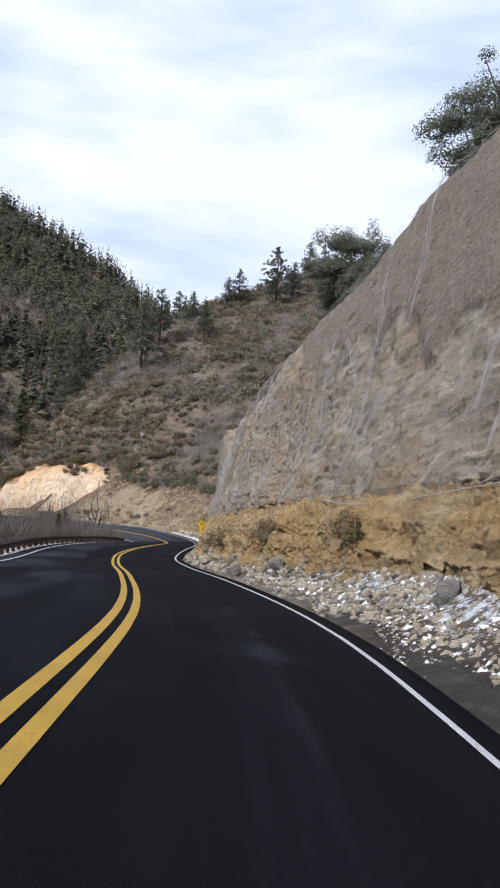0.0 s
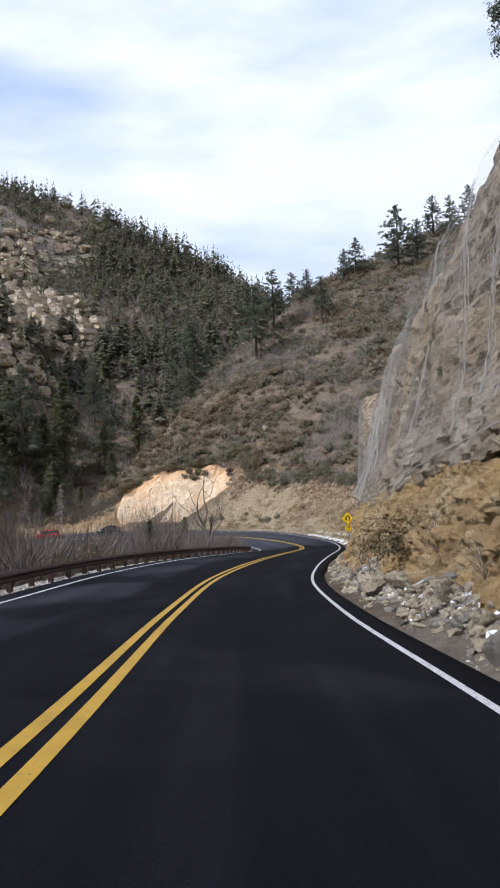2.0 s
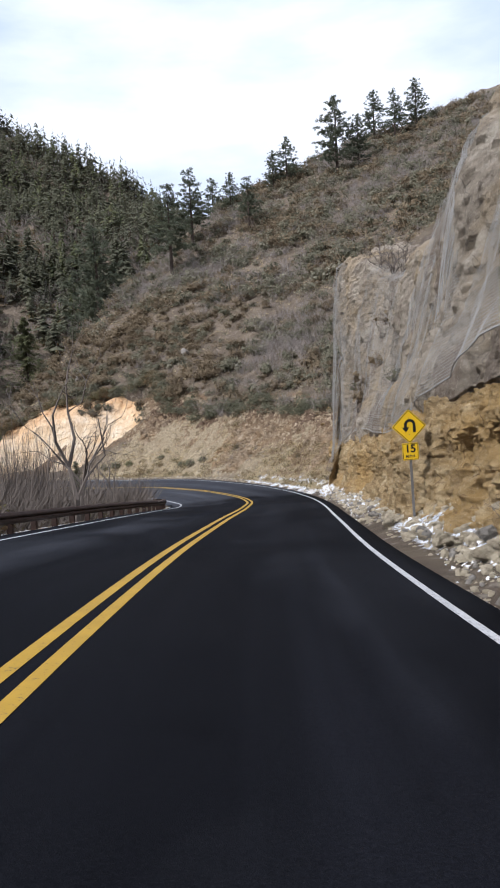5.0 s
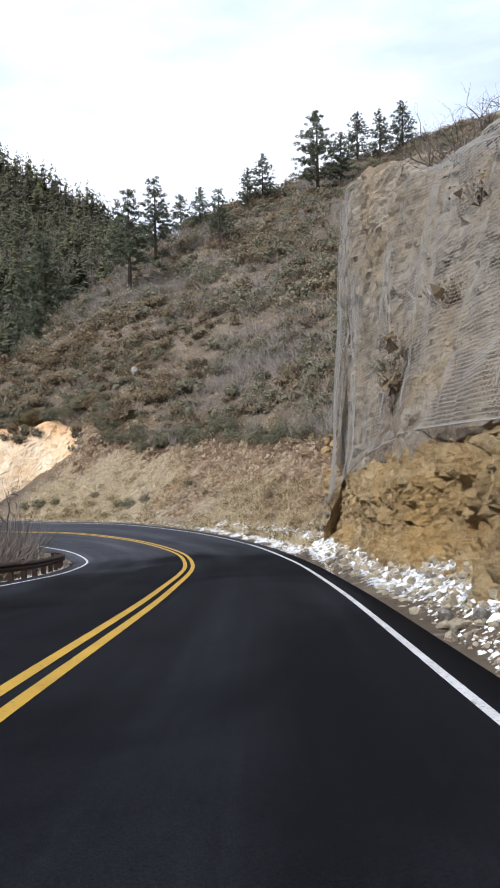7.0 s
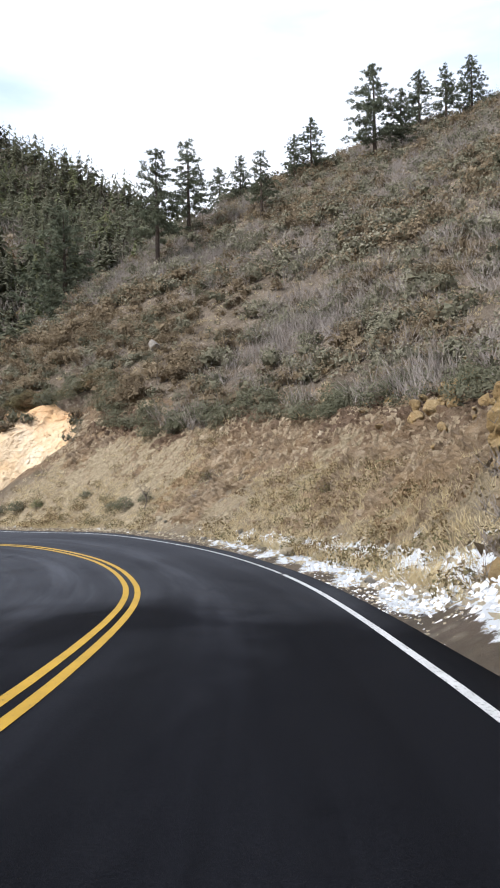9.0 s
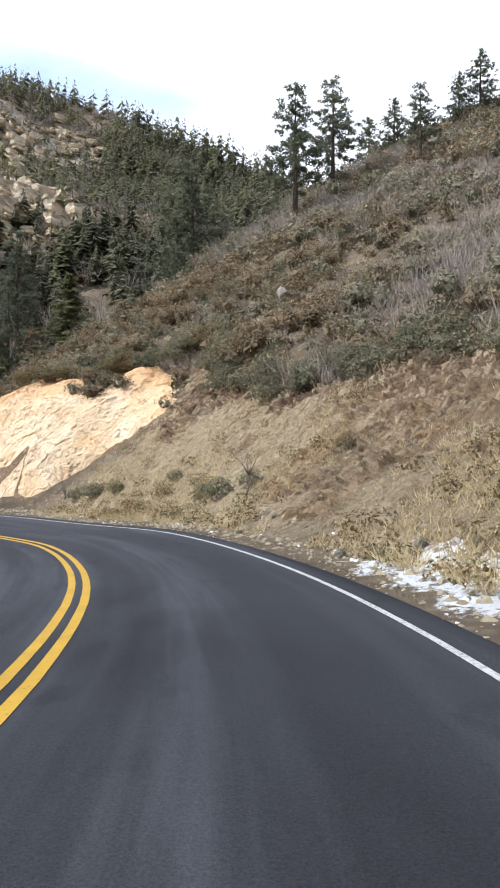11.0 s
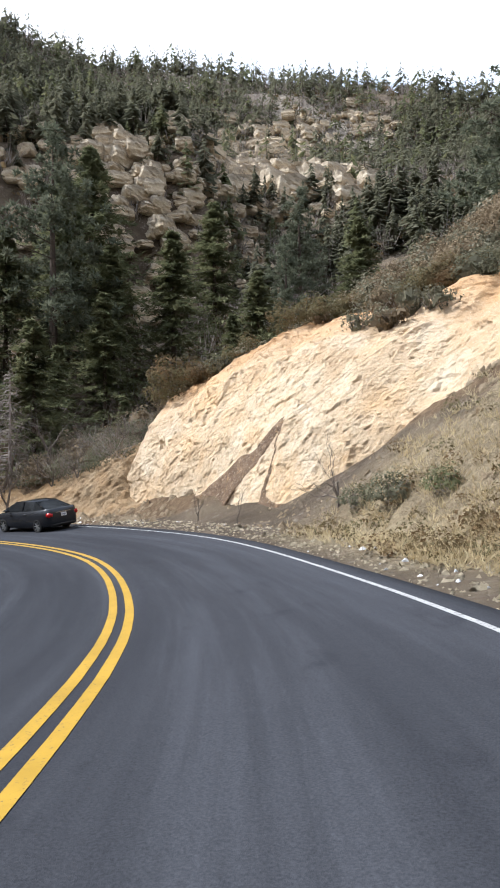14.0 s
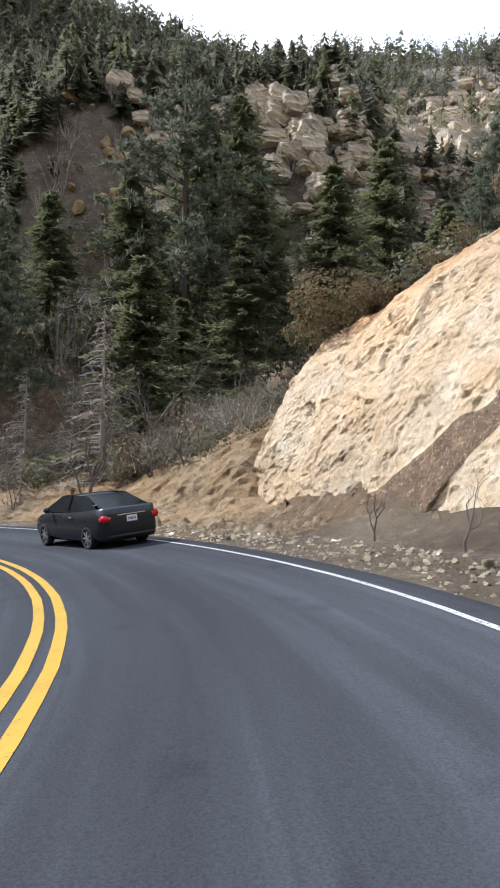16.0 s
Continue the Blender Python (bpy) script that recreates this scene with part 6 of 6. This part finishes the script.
JUNIPERS = ((44.2, 13.6, 6.8), (42.5, 14.0, 6.0), (46.2, 14.0, 5.2), (49.0, 13.6, 3.0), (35.5, 15.0, 2.8), (33.5, 15.2, 2.3), (28.5, 14.4, 6.0), (27.0, 15.0, 4.8), (25.0, 15.0, 3.0))


def conifers():
    rng = np.random.default_rng(41)
    # x, y, height of the top
    tops = [(-38.7, 201.1, 41.8, 0), (-35.7, 212.9, 48.2, 0), (-33.8, 237.6, 51.0, 1), (-1.4, 224.8, 62.6, 1), (-22.4, 212.6, 43.0, 0), (-13.8, 234.2, 58.5, 1),
            (-17.5, 236.0, 55.0, 2), (9.4, 242.5, 71.0, 1), (4.0, 228.0, 60.0, 2), (14.0, 236.0, 68.0, 0), (20.0, 240.0, 72.0, 2), (-58.4, 210.5, 37.0, 2), (-28.0, 228.0, 47.0, 2)]
    for x, y, top, k in tops:
        z = float(ground_z([x], [y])[0])
        h = max(8.0, top - z) * (1.0 if y < 215 and x < -30 else 1.22)
        tr, cr = PINES[k]
        plant("pine", (("trunk", tr), ("crown", cr)), x, y, z, h / 16.0, rng.uniform(0, 360), "tall ponderosa pine on the ridge crest", "pine tree", "pines on the ridge", wide=1.2)
    near = [(-84.6, 163.0, 26, 0, 1), (-80.3, 174.3, 17, 1, 0), (-72.4, 153.6, 14, 1, 1), (-90, 168, 20, 1, 2), (-98, 172, 19, 0, 1), (-104, 181, 23, 1, 2),
            (-78, 164, 12, 1, 1), (-86, 186, 18, 1, 0), (-76, 158, 10, 1, 0), (-92, 155, 13, 1, 1), (-88, 150, 12, 1, 2),
            (-110, 170, 14, 0, 0), (-72, 178, 12, 1, 2), (-66, 168, 9, 1, 0), (-75, 186, 15, 0, 1), (-68, 190, 16, 1, 1), (-84, 200, 19, 0, 0), 
            (-62, 182, 10, 1, 1), (-82, 148, 16, 0, 1), (-95, 145, 12, 1, 0), (-88, 160, 15, 1, 0), (-70, 160, 8, 1, 2), (-82, 168, 15, 1, 2)]
    for x, y, h, fir, k in near:
        z = float(ground_z([x], [y])[0])
        tr, cr = (FIRS if fir else PINES)[k]
        plant("fir" if fir else "pine", (("trunk", tr), ("crown", cr)), x, y, z - 0.2, h / 16.0, rng.uniform(0, 360),
              "dark green douglas fir above the road bend" if fir else "tall dark ponderosa pine above the road bend", "fir tree" if fir else "pine tree", "conifers above the bend")
    # dark junipers along the top of the cliff
    for s, d, h in JUNIPERS:
        x, y = on_road(s, d)[:2]
        z = float(ground_z([x], [y])[0])
        tree = thing("juniper", "dark bushy juniper on the cliff edge", "juniper tree", pose(x, y, z, 0, 0, s * 40), group="junipers on the cliff")
        r = h * 0.38
        f = np.sqrt(rng.random(34)) * 0.92
        a = rng.uniform(0, 6.28, 34)
        out = r * np.sqrt(rng.random(34)) * (0.35 + 0.75 * np.sin(np.pi * np.clip(1 - f, 0.12, 0.8)))
        c = np.stack([out * np.cos(a), out * np.sin(a), h * (0.08 + 0.80 * (1 - f))], 1)
        v = shrub_cloud(rng, c, rng.uniform(0.22, 0.42, 34) * r, rng.uniform(0.35, 0.8, 34) * r, 0.085, 1000, 0.25)
        piece("crown", mesh_of("crown", v, tri_faces(len(v)), NEEDLE), tree)
        bm = bmesh.new()
        tube(bm, [(0, 0, -0.4), (0.1, 0.05, h * 0.3), (0.0, 0.1, h * 0.7)], [0.16, 0.11, 0.04], 6)
        for q in c[:6]:
            tube(bm, [(0.08, 0.05, h * 0.28), tuple(q)], [0.07, 0.02], 4)
        part("trunk", bm, BARK, tree)
    # bare oaks at the head of the netted pillar
    for s, d, h, seed in ((95.0, 8.9, 2.4, 1), (93.4, 9.2, 3.2, 2), (91.6, 9.5, 3.6, 3), (89.6, 9.6, 3.4, 4), (87, 9.8, 3.2, 5), (84, 9.8, 3.0, 6), (80, 9.8, 2.6, 7)):
        x, y = on_road(s, d)[:2]
        z = max(float(ground_z([x], [y])[0]), float(on_road(s, d)[2] + cliff_top(s) + 0.1))
        plant("bare_oak", bare_tree_mesh(seed, h, 5, 0.6), x, y, z, 1, s * 50, "small leafless oak on the cliff top", "bare tree", "bare oaks on the cliff")


conifers()


def far_forest():
    """The mountain's trees, too many and too far to count."""
    rng = np.random.default_rng(43)
    n = 30000
    r = np.sqrt(rng.uniform(75**2, 325**2, n))
    az = np.radians(rng.uniform(-12, 88, n))
    x, y = -40 - np.sin(az) * r, 140 + np.cos(az) * r
    s, d, zr = along(x, y)
    over = d - slope_crest(s)
    open_ground = fbm(np.stack([x, y, 0 * x], 1), 38, 3, 57)
    ok = (d > 0) & ((s > 176) | (over > 10)) & (open_ground + rng.uniform(-0.5, 0.9, n) > -0.3)
    for cx, cy, w, _ in CRAGS_LIST:
        ok &= (np.hypot(x - cx - 4, y - cy + 6) > 0.8 * w + 2) | (rng.random(n) < 0.16)
    # none on the far side of the crest
    ok &= mountain(x, y) > mountain(x + 12 * np.sin(az), y - 12 * np.cos(az)) - 2.5
    x, y, r = x[ok], y[ok], r[ok]
    z = ground_z(x, y)
    h = (3.6 + 8.5 * rng.random(len(x)) ** 1.7) * ramp(r, [75, 110, 150, 250], [0.85, 0.9, 1.05, 1.0])
    out = {0: [], 1: []}
    kinds = [layered_crown(np.random.default_rng(300 + k), 15, 6, 0.31 + 0.05 * (k % 3), 0.06 + 0.06 * (k % 3)) for k in range(7)]
    coarse = [layered_crown(np.random.default_rng(320 + k), 4, 5, 0.36 + 0.05 * (k % 3), 0.06 + 0.05 * (k % 3)) for k in range(7)]
    stems = []
    for k in range(len(x)):
        v = (kinds if r[k] < 125 else coarse)[k % 7]
        a = rng.uniform(0, 6.28)
        c, sn = math.cos(a), math.sin(a)
        w = v @ np.array([[c, sn, 0], [-sn, c, 0], [0, 0, 1]]) * h[k] + (x[k], y[k], z[k] - 0.3)
        out[int(rng.random() < 0.16)].append(w)
        t = 0.012 * h[k] + 0.05
        f = np.array([x[k], y[k], z[k] - 0.5])
        stems.append(np.array([f + (-t, 0, 0), f + (t, 0, 0), f + (0, 0, h[k] * 0.8), f + (0, -t, 0), f + (0, t, 0), f + (0, 0, h[k] * 0.8)]))
    stuff("mountain_pines", np.concatenate(out[0]), HAZY, "dark conifer forest over the far mountain side", "forest")
    stuff("mountain_firs", np.concatenate(out[1]), FIR, "lighter green conifers over the far mountain side", "forest")
    stuff("forest_stems", np.concatenate(stems), BARK, "trunks of the conifer forest on the mountain", "forest")
    # low brush between the trees
    n = 8000
    rb = np.sqrt(rng.uniform(45**2, 300**2, n))
    az = np.radians(rng.uniform(-15, 112, n))
    x, y = -40 - np.sin(az) * rb, 140 + np.cos(az) * rb
    s, d, zr = along(x, y)
    ok = (d > 9) & ((s > 172) | (d - slope_crest(s) > 4))
    p = np.stack([x[ok], y[ok], ground_z(x[ok], y[ok])], 1)
    rr = rng.uniform(0.9, 2.0, len(p))
    half = rng.random(len(p)) < 0.6
    stuff("mountain_brush", shrub_cloud(rng, p[half], rr[half], rr[half] * 1.4, 0.5, 8), BRUSH, "brown scrub between the mountain's trees", "brush")
    stuff("mountain_sage", shrub_cloud(rng, p[~half], rr[~half], rr[~half] * 1.4, 0.5, 8), SAGE, "grey-green scrub between the mountain's trees", "brush")
    # bare trees between the conifers and down in the valley
    n = 3400
    r = np.sqrt(rng.uniform(40**2, 310**2, n))
    az = np.radians(rng.uniform(-15, 112, n))
    x, y = -40 - np.sin(az) * r, 140 + np.cos(az) * r
    s, d, zr = along(x, y)
    ok = (d > 9) & ((s > 172) | (d - slope_crest(s) > 4))
    x, y = x[ok], y[ok]
    p = np.stack([x, y, ground_z(x, y)], 1)
    stuff("bare_woods", twig_cloud(rng, p, rng.uniform(3.5, 8, len(p)), 40, 0.3, 0.055), TWIG, "grey leafless trees between the conifers", "forest")
    p, s, d = random_places(rng, 520, 10, 150, lambda s: 0 * s - 30, lambda s: 0 * s - 8.0)
    q, s, d = random_places(rng, 330, 38, 106, lambda s: 0 * s - 17, lambda s: 0 * s - 7.2)
    tall = rng.uniform(1.6, 3.0, len(q)) + 0.32 * (-d - 7)
    stuff("rail_thicket", twig_cloud(rng, q, tall * 1.15, 120, 0.55, 0.015), THICKET, "leafless brown thicket behind the guard rail", "thicket")
    x, y = rng.uniform(-62, -26, 330), rng.uniform(84, 119, 330)
    s, d, zr = along(x, y)
    x, y = x[d < -14], y[d < -14]
    w = np.stack([x, y, ground_z(x, y)], 1)
    stuff("hollow_thicket", twig_cloud(rng, w, rng.uniform(7.5, 12.5, len(w)), 170, 0.26, 0.022), THICKET, "tall leafless thicket in the hollow inside the bend", "thicket")
    q = q[::4] + (0.6, 0.3, 0)
    stuff("rail_bushes", shrub_cloud(rng, q, rng.uniform(0.5, 1.1, len(q)), rng.uniform(0.9, 1.8, len(q)), 0.10, 220), BRUSH, "brown bushes behind the guard rail", "bush")
    stuff("valley_thicket", twig_cloud(rng, p, rng.uniform(2.0, 5.0, len(p)), 90, 0.45, 0.018), THICKET, "leafless thicket on the slope below the road", "thicket")


far_forest()


def bend_trees():
    """Leafless trees and young firs beside the bend."""
    kinds = [bare_tree_mesh(50 + k, 7.0, 6, 0.5) for k in range(4)]
    spots = [(-18.4, 75.8, 9.2), (-19.2, 78.5, 7.6), (-21, 70, 6.0), (-66.0, 148.0, 6.5), (-69, 149.5, 7), (-62.5, 150.5, 5), (-72, 146.5, 7), (-75, 148, 8), (-60.5, 152.5, 4), (-67, 151.5, 6), (-70.5, 152.5, 6.5), (-73.5, 150, 7), (-64.5, 150.2, 5.5), (-76.5, 151.5, 7), (-80, 147, 8), (-62, 153.8, 4.5), (-69, 156, 6), (-78, 144, 8), (-64, 154, 5),
             (-30.0, 118.0, 8.5), (-32, 121, 7), (-36, 120, 6.5), (-38, 116, 8), (-34, 110, 7), (-42, 113, 7), (-30, 108, 6), (-44, 122, 6.5), (-28, 100, 7), (-33, 98, 8), (-38, 103, 7), (-40.4, 146.2, 3.2), (-49.5, 148.2, 2.0), (-46.5, 147.6, 1.8), (-22.6, 131.4, 3.4)]
    hill = [(-19, 152, 4.5), (-21, 156, 4.0), (-15, 149, 5.0), (-12, 146, 4.0), (-24, 158, 4.5), (-10, 152, 4.5), (-27, 152, 3.5), (-17, 160, 4.0), (-6, 147, 4.0), (-31, 157, 3.5), (-22, 149, 4.2), (-8, 142, 3.6)]
    spots = spots + hill
    rng = np.random.default_rng(61)
    for k, (x, y, h) in enumerate(spots):
        z = float(ground_z([x], [y])[0])
        plant("bare_tree", kinds[k % 4], x, y, z, h / 7.0, k * 77, "leafless grey tree beside the road bend", "bare tree", "bare trees at the bend")
    for x, y, h in ((-20.0, 67.0, 3.0), (-36, 125, 4.0), (-41, 119, 5.0)):
        z = float(ground_z([x], [y])[0])
        plant("young_fir", (("trunk", FIRS[1][0]), ("crown", FIRS[1][1])), x, y, z - 0.2, h / 16.0 * 1.2, x * 9, "young green fir below the guard rail", "fir tree", "young firs")


bend_trees()


def dead_fir(x, y, h, seed):
    """A standing dead fir: a bare stem with thin drooping branches."""
    rng = np.random.default_rng(seed)
    z = float(ground_z([x], [y])[0])
    tree = thing("dead_fir", "dead grey fir with bare drooping branches", "dead tree", pose(x, y, z), group="dead firs at the bend")
    bm = bmesh.new()
    tube(bm, [(0, 0, -0.5), (0.05, 0, h * 0.5), (0, 0.03, h)], [0.015 * h + 0.03, 0.009 * h + 0.015, 0.008], 6)
    part("trunk", bm, TWIG, tree)
    bm = bmesh.new()
    for k in range(int(17 * h)):
        f = rng.uniform(0.06, 0.97)
        a, r = rng.uniform(0, 6.28), (0.32 * h * (1 - f) ** 0.8 + 0.15) * rng.uniform(0.4, 1.0)
        c, s = math.cos(a), math.sin(a)
        q0, q1, q2 = Vector((0, 0, f * h)), Vector((c * r * 0.5, s * r * 0.5, f * h - 0.02 * r)), Vector((c * r, s * r, f * h - rng.uniform(0.1, 0.35) * r))
        tube(bm, [q0, q1, q2], [0.028, 0.020, 0.009], 3)
        for _ in range(4):
            m = q1.lerp(q2, rng.random())
            tube(bm, [m, m + Vector(rng.normal(size=3)) * 0.2 * r + Vector((0, 0, -0.12 * r))], [0.013, 0.006], 3)
    part("bare_crown", bm, TWIG, tree)


for spot in ((-69.3, 150.0, 8.8, 3), (-74.5, 150.5, 7.6, 4), (-72.5, 147.2, 5.5, 5), (-76.5, 148.6, 8.0, 6)):
    dead_fir(*spot)


def bend_thicket():
    """Twigs, low bushes and loose rock on the bank past the cutting."""
    rng = np.random.default_rng(67)
    n = 95
    s, up = rng.uniform(167, 183, n), rng.random(n)
    p = np.array([on_road(a, bank_profile(a)[-2][0] + 5.5 * u - 1.5, bank_profile(a)[-2][1] - 0.2) for a, u in zip(s, up)])
    p[:, 2] = np.where(up > 0.4, np.maximum(p[:, 2], ground_z(p[:, 0], p[:, 1])), p[:, 2] - 0.5)
    twig = rng.random(n) < 0.5
    stuff("bend_thicket", twig_cloud(rng, p[twig], rng.uniform(1.4, 3.4, twig.sum()), 150, 0.85, 0.011), TWIG, "leafless grey thicket on the bank at the bend", "thicket")
    r = rng.uniform(0.5, 1.3, (~twig).sum())
    stuff("bend_bushes", shrub_cloud(rng, p[~twig], r, r * 1.5, 0.10, 320), SAGE, "green-grey bushes on the bank at the bend", "bush")


bend_thicket()
